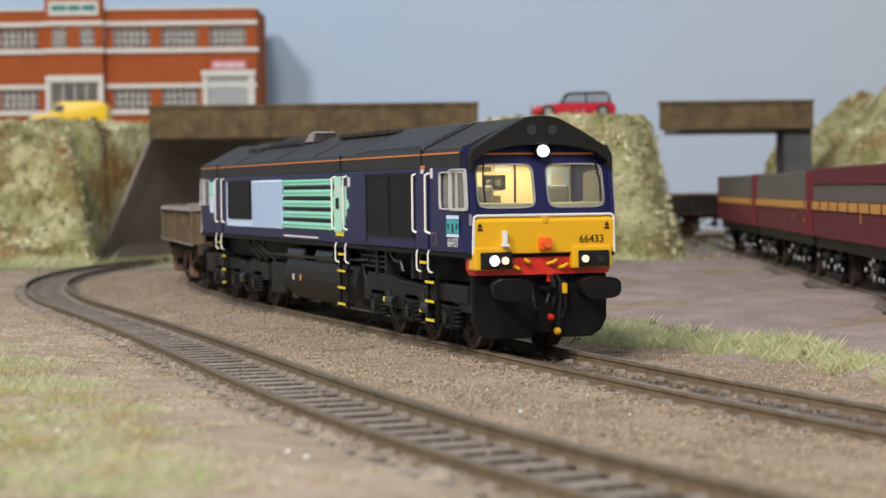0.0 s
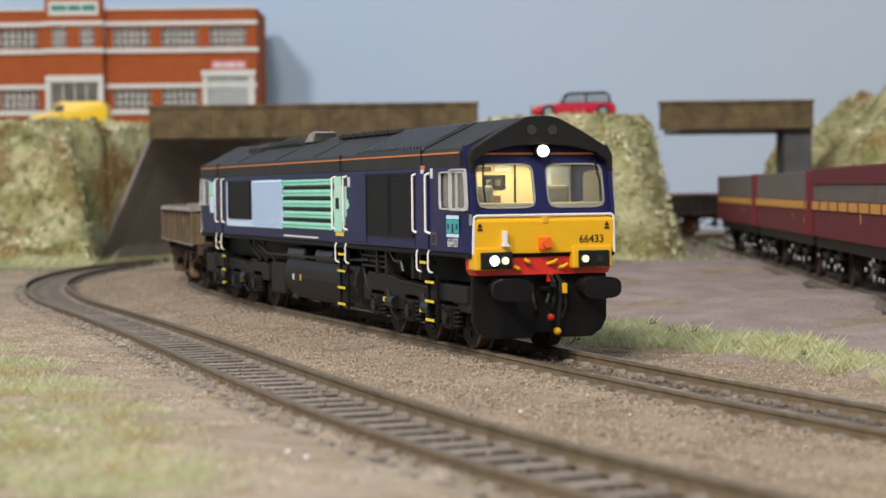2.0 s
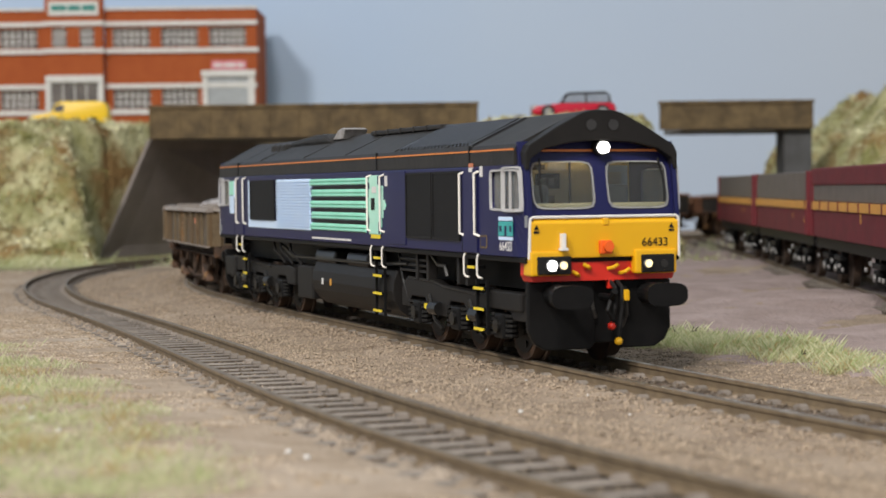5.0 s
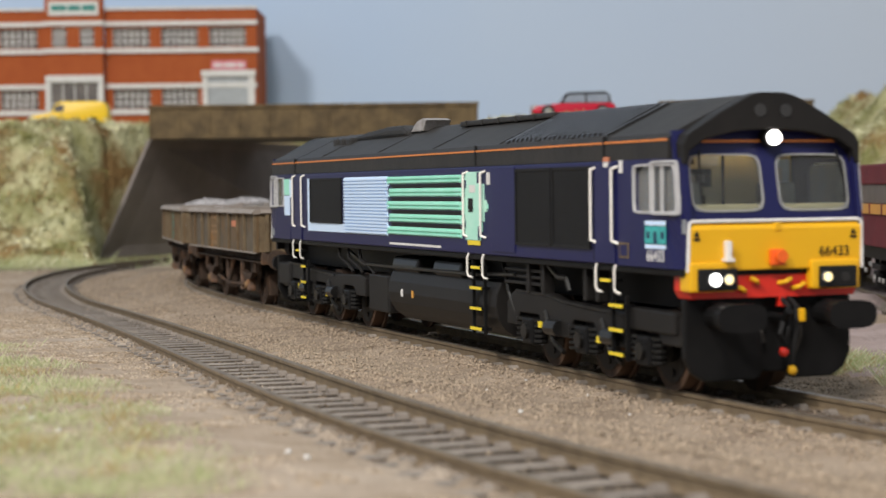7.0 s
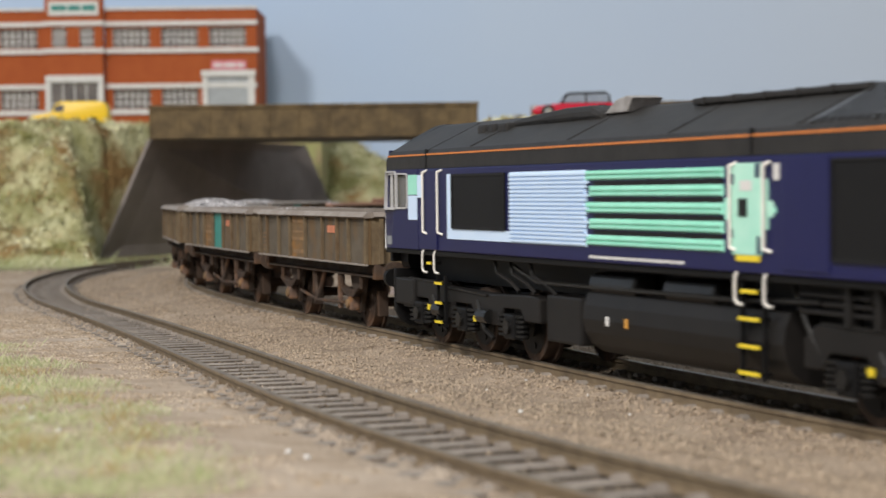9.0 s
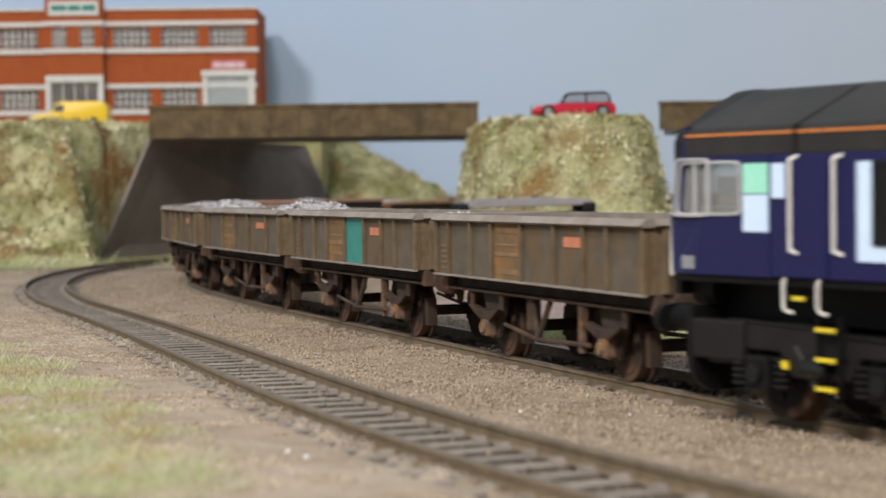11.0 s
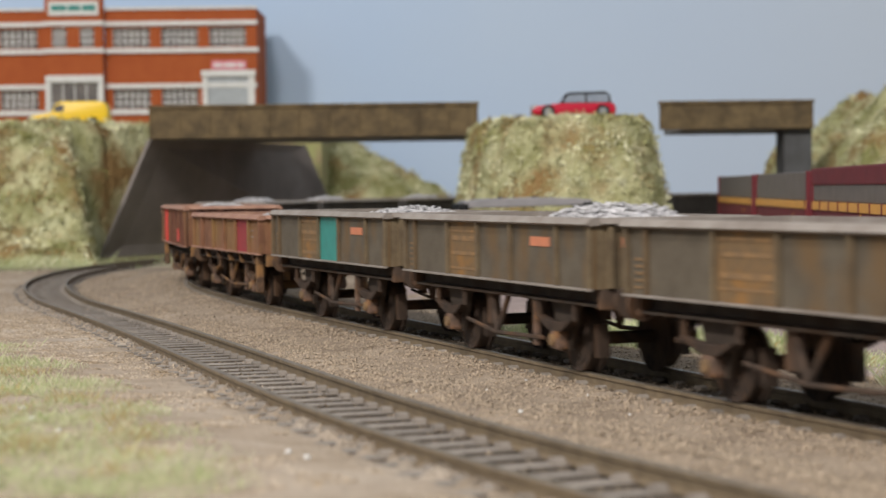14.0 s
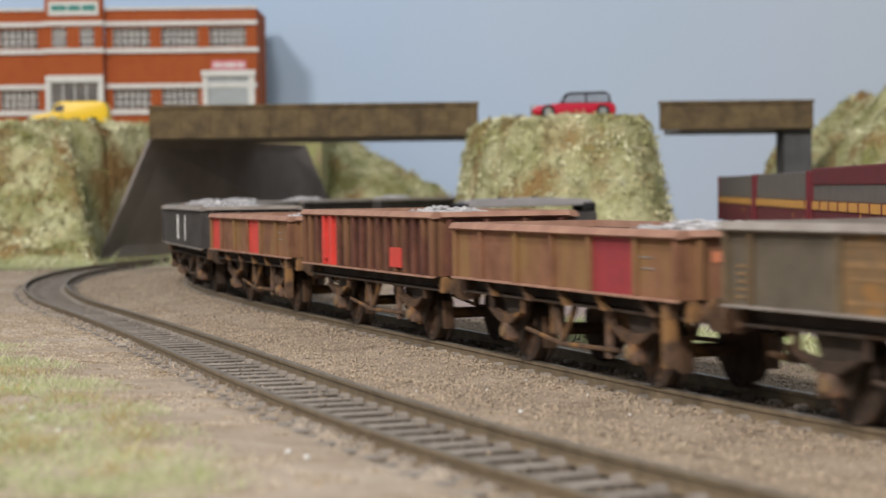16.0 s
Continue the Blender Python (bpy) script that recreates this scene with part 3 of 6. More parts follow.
def embankment(name, x0, x1, y0, y1, zf, label, clumps, seed, zmin=0):
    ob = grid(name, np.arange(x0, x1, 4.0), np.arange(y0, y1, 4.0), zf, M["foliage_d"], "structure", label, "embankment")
    rng = np.random.default_rng(seed)
    n = clumps
    x, y = rng.uniform(x0 + 4, x1 - 4, n), rng.uniform(y0 + 2, y1 - 4, n)
    z = zf(x, y)
    k = z > zmin
    x, y, z = x[k], y[k], z[k]
    n = len(x)
    r = rng.uniform(0.6, 2.1, n)
    V = np.zeros((n, 5, 4, 3))
    for c in range(5):
        a, b = rng.normal(size=(n, 3)), rng.normal(size=(n, 3))
        a /= np.linalg.norm(a, axis=1)[:, None]
        b -= (a * b).sum(1)[:, None] * a
        b /= np.linalg.norm(b, axis=1)[:, None]
        o = np.stack([x, y, z], 1) + rng.normal(size=(n, 3)) * r[:, None] * 0.7
        h = (r * rng.uniform(0.35, 0.9, n))[:, None]
        V[:, c, 0], V[:, c, 1], V[:, c, 2], V[:, c, 3] = o - a * h, o - b * h * 0.5, o + a * h, o + b * h * 0.6
    V = V.reshape(-1, 3)
    leaf = soup("foliage", V, np.arange(len(V)).reshape(-1, 4), M["foliage"], ob)
    tagged(leaf, "pale green and straw foliage clumps", "", "", "stuff")
    return ob


embankment("embankment_west", -420, -160, 1060, 1420, hill_left, "grassy embankment of pale green scatter beside the bridge", 26000, 1)
embankment("embankment_middle", -20, 156, 960, 1290, hill_mound, "steep mound of green scatter between two bridges", 26000, 2)
embankment("embankment_back", -190, 170, 1400, 1690, hill_back, "distant bushy slope behind the loop of track", 14000, 3)
embankment("embankment_east", 226, 520, 1010, 1500, hill_right, "bushy embankment beside the small bridge", 18000, 4)

# ---- backdrop ----
bm = bmesh.new()
box(bm, -1500, 1500, 1714, 1734, -10, 900)
tagged(part("backdrop", bm, M["sky"]), "plain pale blue painted sky board", "backdrop", "", "structure")


# ---- bridges ----
def bridge(name, label, x0, x1, y, z0, z1, depth, posts, back=0):
    ob = thing(name, label, "bridge")
    bm = bmesh.new()
    box(bm, x0, x1, y, y + 5, z0, z1 - 2.2, 0.4)
    part("parapet", bm, M["bridge"], ob)
    bm = bmesh.new()
    box(bm, x0 - 0.6, x1 + 0.6, y - 1.2, y + 6, z1 - 2.2, z1, 0.4)
    part("coping", bm, M["bridge"], ob)
    bm = bmesh.new()
    box(bm, x0, x1, y - 1.6, y - 0.02, z0, z0 + 2.0, 0.3)
    part("lower_flange", bm, M["bridge"], ob)
    w = (x1 - x0) / posts
    for i in range(posts + 1):
        bm = bmesh.new()
        xx = min(max(x0 + i * w, x0 + 0.9), x1 - 0.9)
        box(bm, xx - 0.7, xx + 0.7, y - 0.9, y - 0.02, z0 + 2.05, z1 - 2.25, 0.2)
        part("stiffener", bm, M["bridge"], ob)
    bm = bmesh.new()
    box(bm, x0 + back, x1, y + 5.02, y + depth, z0, z0 + 5)
    part("deck", bm, M["road"], ob)
    bm = bmesh.new()
    box(bm, x0 + back, x1, y + depth + 0.02, y + depth + 5, z0, z1, 0.4)
    part("parapet", bm, M["bridge"], ob)
    return ob


bridge("road_bridge", "long brown plate-girder road bridge over the tracks", -184, 23, 1200, 69, 90, 130, 11)
bridge("road_bridge", "short brown plate-girder road bridge over the siding", 141, 240, 1230, 72.0, 90.4, 130, 5, 18)

# abutments under the long bridge and the short one
ab = thing("abutment_west", "dark grey concrete abutment with sloping wing wall", "abutment", "", "structure")
bm = bmesh.new()
face = [(-218, 1214, -6), (-72, 1452, -6), (-100, 1400, 68.9), (-184, 1206, 68.9)]
lo = [bm.verts.new(q) for q in face]
hi = [bm.verts.new((q[0] - 2.5, q[1] + 1.5, q[2])) for q in face]
bm.faces.new(lo)
bm.faces.new(hi[::-1])
for i in range(4):
    bm.faces.new([lo[i], hi[i], hi[(i + 1) % 4], lo[(i + 1) % 4]])
bmesh.ops.recalc_face_normals(bm, faces=bm.faces[:])
part("wall", bm, M["concrete"], ab)
bm = bmesh.new()
box(bm, 222, 240, 1236, 1266, -5, 72.4, 0.5)
tagged(part("abutment_east", bm, M["shaded_concrete"]), "narrow concrete abutment of the short bridge, its shade in the colour", "abutment", "", "structure")


# ---- factory ----
def window_unit(parent, x0, x1, z0, z1, y, cols, rows):
    """A white-framed window with real bars before dark panes."""
    w = thing("window", "", "")
    w.parent = parent
    bm = bmesh.new()
    box(bm, x0, x1, y + 1.2, y + 1.6, z0, z1)
    part("pane", bm, M["pane"], w)
    for i in range(cols + 1):
        bm = bmesh.new()
        xx = x0 + (x1 - x0) * i / cols
        box(bm, xx - 0.45, xx + 0.45, y + 0.2, y + 1.15, z0, z1)
        part("bar", bm, M["white"], w)
    for j in range(rows + 1):
        bm = bmesh.new()
        zz = z0 + (z1 - z0) * j / rows
        box(bm, x0, x1, y + 0.1, y + 1.1, zz - 0.4, zz + 0.4)
        part("bar", bm, M["white"], w)
    return w


def factory():
    ob = thing("factory", "two-storey orange brick factory with white bands and grid windows", "building")
    k = 1600 / 3374.0

    def X(px):
        return (px - 784) * k

    def Z(py, px=230):
        return 35.4 + (334.7 + (784 - px) * 0.0116 - py) * k
    yf = 1600.0

    def slab(name, a, b, t, u, y0, y1, m, label="", bev=0.2):
        bm = bmesh.new()
        box(bm, X(a), X(b), y0, y1, Z(u), Z(t), bev)
        return part(name, bm, m, ob, label)

    def wing(a, b, holes_top, holes_low):
        # brick piers and spandrels round real openings
        rows = [(18, 50, None), (50, 85, holes_top), (85, 158, None), (158, 194, holes_low), (194, 226, None)]
        for t, u, hs in rows:
            if not hs:
                slab("brick_wall", a, b, t, u, yf, yf + 8, M["brick"], bev=0)
            else:
                c = a
                for h0, h1, cols in hs:
                    if h0 > c:
                        slab("brick_pier", c, h0, t, u, yf, yf + 8, M["brick"], bev=0)
                    window_unit(ob, X(h0), X(h1), Z(u), Z(t), yf + 2, cols, 3)
                    c = h1
                if c < b:
                    slab("brick_pier", c, b, t, u, yf, yf + 8, M["brick"], bev=0)
        slab("coping", a, b + 1, 14, 19, yf - 2, yf + 9, M["white"])
        slab("white_band", a, b + 2, 39, 47, yf - 2.4, yf - 0.02, M["white"])
        slab("white_band", a, b + 4, 87, 95, yf - 3, yf - 0.02, M["white"])
        slab("white_band", a, b if not holes_low or len(holes_low) > 2 else b, 149, 157, yf - 2.0, yf - 0.02, M["white"]) if holes_low else None
        slab("sill", a, b, 195, 203, yf - 2.4, yf - 0.02, M["white"])
    wing(-260, 89, [(-245, -180, 6), (-160, -95, 6), (-75, -10, 6), (4, 72, 6)], [(-245, -180, 6), (-160, -95, 6), (-75, -10, 6), (4, 72, 6)])
    wing(191, 459, [(204, 270, 6), (290, 355, 6), (375, 440, 6)], [(204, 270, 6), (290, 355, 6)])
    # tower
    for t, u, hs in [(-3, 50, []), (50, 85, [(101, 127, 3), (150, 175, 3)]), (85, 136, [])]:
        c = 89
        for h0, h1, cols in hs:
            slab("brick_pier", c, h0, t, u, yf - 9, yf, M["brick"], bev=0)
            window_unit(ob, X(h0), X(h1), Z(u), Z(t), yf - 8, cols, 3)
            c = h1
        slab("brick_wall", c, 190, t, u, yf - 9, yf, M["brick"], bev=0)
    slab("brick_pier", 89, 94, 136, 226, yf - 9, yf, M["brick"], bev=0)
    slab("brick_pier", 188, 190, 136, 226, yf - 9, yf, M["brick"], bev=0)
    slab("parapet", 92, 187, -14, -3, yf - 9, yf, M["brick"], bev=0)
    slab("white_band", 86, 193, 39, 47, yf - 11, yf - 9.02, M["white"])
    slab("white_band", 86, 193, 87, 95, yf - 11.5, yf - 9.02, M["white"])
    sg = slab("sign", 96, 184, 4, 29, yf - 10.5, yf - 9.02, M["white"], "white sign board with teal lettering bars")
    for a, b in ((101, 128), (131, 152), (155, 179)):
        bm = bmesh.new()
        box(bm, X(a), X(b), yf - 10.9, yf - 10.52, Z(21), Z(11))
        part("lettering_bar", bm, M["teal"], sg)
    # entrance
    slab("entrance_frame", 89, 97, 137, 226, yf - 11, yf - 9.02, M["white"])
    slab("entrance_frame", 182, 191, 137, 226, yf - 11, yf - 9.02, M["white"])
    slab("entrance_lintel", 89, 191, 134, 146, yf - 11.5, yf - 9.02, M["white"])
    window_unit(ob, X(98), X(181), Z(222), Z(147), yf - 9, 4, 2)
    # loading door
    dr = slab("roller_shutter", 372, 443, 138, 226, yf - 1.0, yf - 0.02, M["shutter"], "grey roller shutter door")
    for i in range(12):
        bm = bmesh.new()
        box(bm, X(372), X(443), yf - 1.5, yf - 1.02, Z(140 + i * 7) - 1.2, Z(140 + i * 7))
        part("slat", bm, M["shutter"], dr)
    slab("door_frame", 363, 371.8, 128, 226, yf - 3, yf - 0.02, M["white"])
    slab("door_frame", 443.2, 455, 128, 226, yf - 3, yf - 0.02, M["white"])
    slab("door_lintel", 361, 457, 127, 138, yf - 4.5, yf - 3.02, M["white"])
    sg = slab("sign", 379, 440, 110, 126, yf - 1.5, yf - 0.02, M["pink"], "small pink sign with pale lettering bars")
    for a, b in ((383, 398), (401, 421), (424, 436)):
        bm = bmesh.new()
        box(bm, X(a), X(b), yf - 1.9, yf - 1.52, Z(121), Z(115))
        part("lettering_bar", bm, M["white"], sg)
    slab("side_wall", 440, 459, 18, 226, yf + 8.02, yf + 82, M["brick"], bev=0)
    slab("roof", -260, 439, 22, 28, yf + 8.02, yf + 82, M["road"], bev=0)
    return ob


factory()
# made ground under the factory
bm = bmesh.new()
box(bm, -900, -90, 1425, 1712, -5, 88)
tagged(part("ground_terrace", bm, M["turf"]), "level terrace under the factory", "ground", "", "structure")
# ---- the train: locomotive ----
def ring_wall(bm, outer, hole, place, thick, power=5.0, rounded=False):
    """A wall round a rounded opening. outer, hole: (u0, u1, v0, v1); place(u, v, w) gives the point, w from 0 to thick."""
    cu, cv = (hole[0] + hole[1]) / 2, (hole[2] + hole[3]) / 2
    hu, hv = (hole[1] - hole[0]) / 2, (hole[3] - hole[2]) / 2
    angs = sorted([2 * math.pi * i / 40 for i in range(40)] + [math.atan2(v - cv, u - cu) % (2 * math.pi) for u in outer[:2] for v in outer[2:]])
    rows = []
    for a in angs:
        c, s = math.cos(a), math.sin(a)
        r = (abs(c / hu) ** power + abs(s / hv) ** power) ** (-1 / power)
        q = min((((outer[1] if c > 0 else outer[0]) - cu) / c) if abs(c) > 1e-6 else 1e9, (((outer[3] if s > 0 else outer[2]) - cv) / s) if abs(s) > 1e-6 else 1e9)
        if rounded:
            q = (abs(c / (outer[1] - cu)) ** power + abs(s / (outer[3] - cv)) ** power) ** (-1 / power)
        rows.append([bm.verts.new(place(cu + c * d, cv + s * d, w)) for d in (r, q) for w in (0, thick)])
    n = len(rows)
    fs = []
    for i in range(n):
        a, b = rows[i], rows[(i + 1) % n]
        for k, l in ((0, 2), (2, 3), (3, 1), (1, 0)):
            fs.append(bm.faces.new([a[k], a[l], b[l], b[k]]))
    bmesh.ops.recalc_face_normals(bm, faces=fs)
    return bm


def disc_plate(bm, outer, place, thick, power=5.0):
    """A rounded plate of that outline."""
    cu, cv = (outer[0] + outer[1]) / 2, (outer[2] + outer[3]) / 2
    hu, hv = (outer[1] - outer[0]) / 2, (outer[3] - outer[2]) / 2
    lo, hi = [], []
    for i in range(32):
        a = 2 * math.pi * i / 32
        c, s = math.cos(a), math.sin(a)
        r = (abs(c / hu) ** power + abs(s / hv) ** power) ** (-1 / power)
        lo.append(bm.verts.new(place(cu + c * r, cv + s * r, 0)))
        hi.append(bm.verts.new(place(cu + c * r, cv + s * r, thick)))
    fs = [bm.faces.new(lo), bm.faces.new(hi[::-1])]
    fs += [bm.faces.new([lo[i], hi[i], hi[(i + 1) % 32], lo[(i + 1) % 32]]) for i in range(32)]
    bmesh.ops.recalc_face_normals(bm, faces=fs)
    return bm


def wheelset(parent, x, r, y, tread, face):
    """An axle with two flanged wheels that turn together; origin on the axle."""
    ax = new("wheelset")
    ax.parent, ax.location = parent, (x * MM, 0, r * MM)
    for s in (-1, 1):
        bm = bmesh.new()
        cyl(bm, (0, s * (y - 1.3), 0), (0, s * (y + 1.3), 0), r, 28)
        part("tyre", bm, tread, ax)
        bm = bmesh.new()
        cyl(bm, (0, s * (y - 2.0), 0), (0, s * (y - 1.32), 0), r + 0.8, 28)
        part("flange", bm, tread, ax)
        bm = bmesh.new()
        cyl(bm, (0, s * (y + 1.31), 0), (0, s * (y + 1.5), 0), r * 0.8, 24)
        cyl(bm, (0, s * (y + 1.5), 0), (0, s * (y + 2.1), 0), r * 0.28, 12)
        for k in range(4):
            a = k * math.pi / 2
            cyl(bm, (r * 0.55 * math.cos(a), s * (y + 1.4), r * 0.55 * math.sin(a)), (r * 0.55 * math.cos(a), s * (y + 1.75), r * 0.55 * math.sin(a)), r * 0.1, 8)
        part("wheel_disc", bm, face, ax)
    bm = bmesh.new()
    cyl(bm, (0, -y, 0), (0, y, 0), 1.3, 10)
    part("axle", bm, face, ax)
    return ax


WHEELS = []  # (wheelset, radius)


def locomotive():
    ob = thing("diesel_locomotive", "navy blue diesel locomotive with yellow cab front and striped side", "locomotive")

    def P(name, bm, m, label="", parent=None, sm=False):
        return part(name, bm, m, parent or ob, label, sm)

    def B(name, lim, m, bev=0.0, label="", parent=None):
        bm = bmesh.new()
        box(bm, *lim, bev)
        return P(name, bm, m, label, parent)

    W = 17.4
    # body between the cabs
    body = B("body", (-107.5, 107.5, -W, W, 21.8, 40), M["navy"], 0.3)
    B("underbelt", (-131, 131, -W + 0.6, W - 0.6, 20.6, 21.75), M["black"], 0.2)
    prof = [(-W, 40.02), (W, 40.02), (W, 43.0), (W - 0.7, 44.2), (4.2, 50.2), (2.5, 50.6), (-2.5, 50.6), (-4.2, 50.2), (-W + 0.7, 44.2), (-W, 43.0)]
    bm = bmesh.new()
    prism(bm, prof, "x", -101.8, 101.8)
    P("roof", bm, M["roof"])

    def cab(s, front):
        """One cab; s = 1 at the leading end."""
        cb = new("cab")
        cb.parent = ob

        def bx(a, b, *rest):
            return (s * a, s * b, *rest)
        bm = bmesh.new()
        prism(bm, [(-W, 40.02), (-W + 1, 40.02), (-W + 1, 42.0), (W - 1, 42.0), (W - 1, 40.02)] + prof[1:], "x", s * 102.6, s * 127.1)
        P("cab_roof", bm, M["roof"], parent=cb)
        # hood over the windscreens
        V = 16.5
        arch = [(-V, 39.0), (-V, 42.4), (-V + 0.8, 43.9), (-9.5, 47.6), (-4.2, 50.3), (-2.2, 50.8), (2.2, 50.8), (4.2, 50.3), (9.5, 47.6), (V - 0.8, 43.9), (V, 42.4), (V, 39.0), (V - 0.7, 39.0), (V - 1.2, 41.2), (12.4, 43.1), (7, 44.3), (0, 44.8), (-7, 44.3), (-12.4, 43.1), (-V + 1.2, 41.2), (-V + 0.7, 39.0)]
        bm = bmesh.new()
        prism(bm, arch, "x", s * 127.2, s * 131.0, 0.25)
        P("visor", bm, M["tank"], parent=cb)
        for y in (-2.4, 2.4):
            bm = bmesh.new()
            cyl(bm, (s * 130.9, y, 47.8), (s * 131.2, y, 47.8), 1.1, 18)
            P("roof_lamp_rim", bm, M["slat"], parent=cb)
        # side walls with the sliding window; they draw in a little towards the nose
        def side(u):
            return W - 0.2 * max(0.0, u - 127.0)
        for q in (-1, 1):
            bm = bmesh.new()
            ring_wall(bm, (107.6, 132.0, 21.8, 40.0), (114.2, 129.2, 31.0, 39.2), lambda u, v, w: (s * (u - max(0, (v - 30) * 0.16) * (1 if u > 120 else 0)), q * (side(u) - w), v), 0.9, 8.0)
            P("cab_side", bm, M["navy"], parent=cb)
            bm = bmesh.new()
            ring_wall(bm, (114.0, 129.4, 30.9, 39.2), (114.35, 129.05, 31.25, 38.85), lambda u, v, w: (s * (u - (v - 35) * (0.12 if u > 124 else 0)), q * (side(u) + 0.25 - w), v), 0.5, 14.0, True)
            wf = P("side_window_frame", bm, M["sash"], "pale grey side window frame", cb)
            B("window_bar", bx(121.2, 121.8, q * (side(121) - 0.2), q * (side(121) + 0.3), 31.0, 39.2), M["sash"], 0.1, parent=wf)
            B("window_bar", bx(124.6, 125.0, q * (side(125) - 0.3), q * (side(125) + 0.2), 31.2, 39.0), M["sash"], 0.05, parent=wf)
            bm = bmesh.new()
            ring_wall(bm, (121.1, 130.4, 30.7, 39.7), (121.45, 130.05, 31.05, 39.35), lambda u, v, w: (s * (u - (v - 35) * (0.12 if u > 126 else 0)), q * (side(u) + 0.5 - w), v), 0.35, 14.0, True)
            P("sliding_sash", bm, M["sash"], parent=wf)
            B("pane", bx(114.4, 128.6, q * (side(121) - 0.75), q * (side(121) - 0.65), 31.3, 38.9), M["veiled"], parent=wf)
        # front: windscreens lean back

        def lean(u, v, w):
            return (s * (131.0 - w - max(0, v - 30.0) * 0.22), u, v)
        for y0, y1, h0, h1 in ((-16.9, 0, -14.7, -1.5), (0, 16.9, 1.5, 14.7)):
            bm = bmesh.new()
            ring_wall(bm, (y0, y1, 29.9, 44.6), (h0, h1, 31.2, 40.6), lean, 0.9, 7.0)
            P("windscreen_pillar", bm, M["navy"], parent=cb)
            bm = bmesh.new()
            ring_wall(bm, (h0 - 0.1, h1 + 0.1, 31.1, 40.7), (h0 + 0.22, h1 - 0.22, 31.42, 40.38), lambda u, v, w: (s * (131.25 - w - max(0, v - 30.0) * 0.22), u, v), 0.35, 7.0, True)
            P("windscreen_gasket", bm, M["gasket"], parent=cb)
            bm = bmesh.new()
            disc_plate(bm, (h0 + 0.1, h1 - 0.1, 31.3, 40.5), lambda u, v, w: (s * (130.7 - w - max(0, v - 30.0) * 0.22), u, v), 0.1, 7.0)
            P("windscreen", bm, M["glass"], parent=cb)
            bm = bmesh.new()
            yy = h0 + 1.8 if y0 < 0 else h1 - 1.8
            rod(bm, [(s * 129.4, yy, 41.2), (s * 130.8, yy + 0.6 * (-1 if y0 < 0 else 1), 36.5), (s * 131.5, yy - 0.4 * (1 if y0 < 0 else -1), 32.5)], 0.22, 6)
            P("wiper", bm, M["grille"], parent=cb)
        B("orange_line", bx(128.2, 128.75, -15.5, 15.5, 42.55, 43.0), M["orange"], parent=cb)
        # nose
        bm = bmesh.new()
        prism(bm, [(s * 128, 21.5), (s * 132.0, 21.5), (s * 132.3, 28.4), (s * 131.4, 29.6), (s * 128, 29.6)], "y", -16.1, 16.1, 0.25)
        nose = P("nose_panel", bm, M["yellow"], "bright yellow warning panel", cb)
        bm = bmesh.new()
        rod(bm, [(s * 131.9, -16.3, 21.4), (s * 132.0, -16.1, 29.2), (s * 131.9, -15.6, 29.6), (s * 131.9, 15.6, 29.6), (s * 132.0, 16.1, 29.2), (s * 131.9, 16.3, 21.4)], 0.32, 8)
        P("white_edging", bm, M["white"], parent=nose)
        bm = bmesh.new()
        bw = 15.8 if front else 13.0
        prism(bm, [(-bw + 0.6, 16.9), (bw - 0.6, 16.9), (bw, 18.2), (bw, 21.45), (-bw, 21.45), (-bw, 18.2)], "x", s * 126, s * 130.9)
        P("red_beam", bm, M["red"] if front else M["black"], "bright red buffer beam" if front else "", cb)
        for y0 in (-16.3, 6.2):
            B("lamp_surround", bx(128.8, 132.7, y0, y0 + (8.6 if y0 < 0 else 9.2), 18.1 if front else 21.9, 22.9), M["yellow"], 0.4, parent=nose)
            B("lamp_housing", bx(131.5, 133.1, y0 + 1.3, y0 + 8.5, 18.3, 21.9), M["grille"], 0.3, parent=nose)
        for y, r, m in ((-12.1, 1.0, "lamp"), (-9.65, 0.74, "lampw"), (8.8, 0.74, "lampw")):
            bm = bmesh.new()
            cyl(bm, (s * 132.9, y, 20.1), (s * 133.5, y, 20.1), r * 1.2, 20)
            P("lamp_rim", bm, M["grey"], parent=nose)
            bm = bmesh.new()
            cyl(bm, (s * 133.4, y, 20.1), (s * 133.7, y, 20.1), r, 20)
            P("headlight", bm, M[m] if front else M["grey"], "glowing headlight" if front else "", nose)
        bm = bmesh.new()
        cyl(bm, (s * 132.9, 12.4, 20.0), (s * 133.3, 12.4, 20.0), 0.8, 16)
        P("tail_light", bm, M["roof"], parent=nose)
        bm = bmesh.new()
        cyl(bm, (s * 128.4, 0.3, 43.3), (s * 130.6, 0.3, 43.3), 1.55, 20)
        P("top_lamp_rim", bm, M["grille"], parent=cb)
        bm = bmesh.new()
        cyl(bm, (s * 130.5, 0.3, 43.3), (s * 131.25, 0.3, 43.3), 1.2, 20)
        P("headlight", bm, M["lamp"] if front else M["grey"], "glowing top headlight" if front else "", cb)
        # nose fittings
        B("socket_cover", bx(132.1, 133.3, -1.6, 1.0, 22.2, 24.9), M["mark"] if not front else M["socket"], 0.3, "orange jumper socket cover", nose)
        bm = bmesh.new()
        cyl(bm, (s * 133.2, -0.1, 23.7), (s * 134.2, -0.1, 23.7), 1.05, 14)
        P("socket_cap", bm, M["socket"], parent=nose)
        B("lamp_bracket", bx(132.1, 133.6, -9.9, -9.1, 23.6, 26.4), M["white"], 0.15, "white lamp bracket", nose)
        B("lamp_bracket", bx(132.1, 134.0, -10.2, -8.8, 23.0, 23.6), M["white"], 0.15, parent=nose)
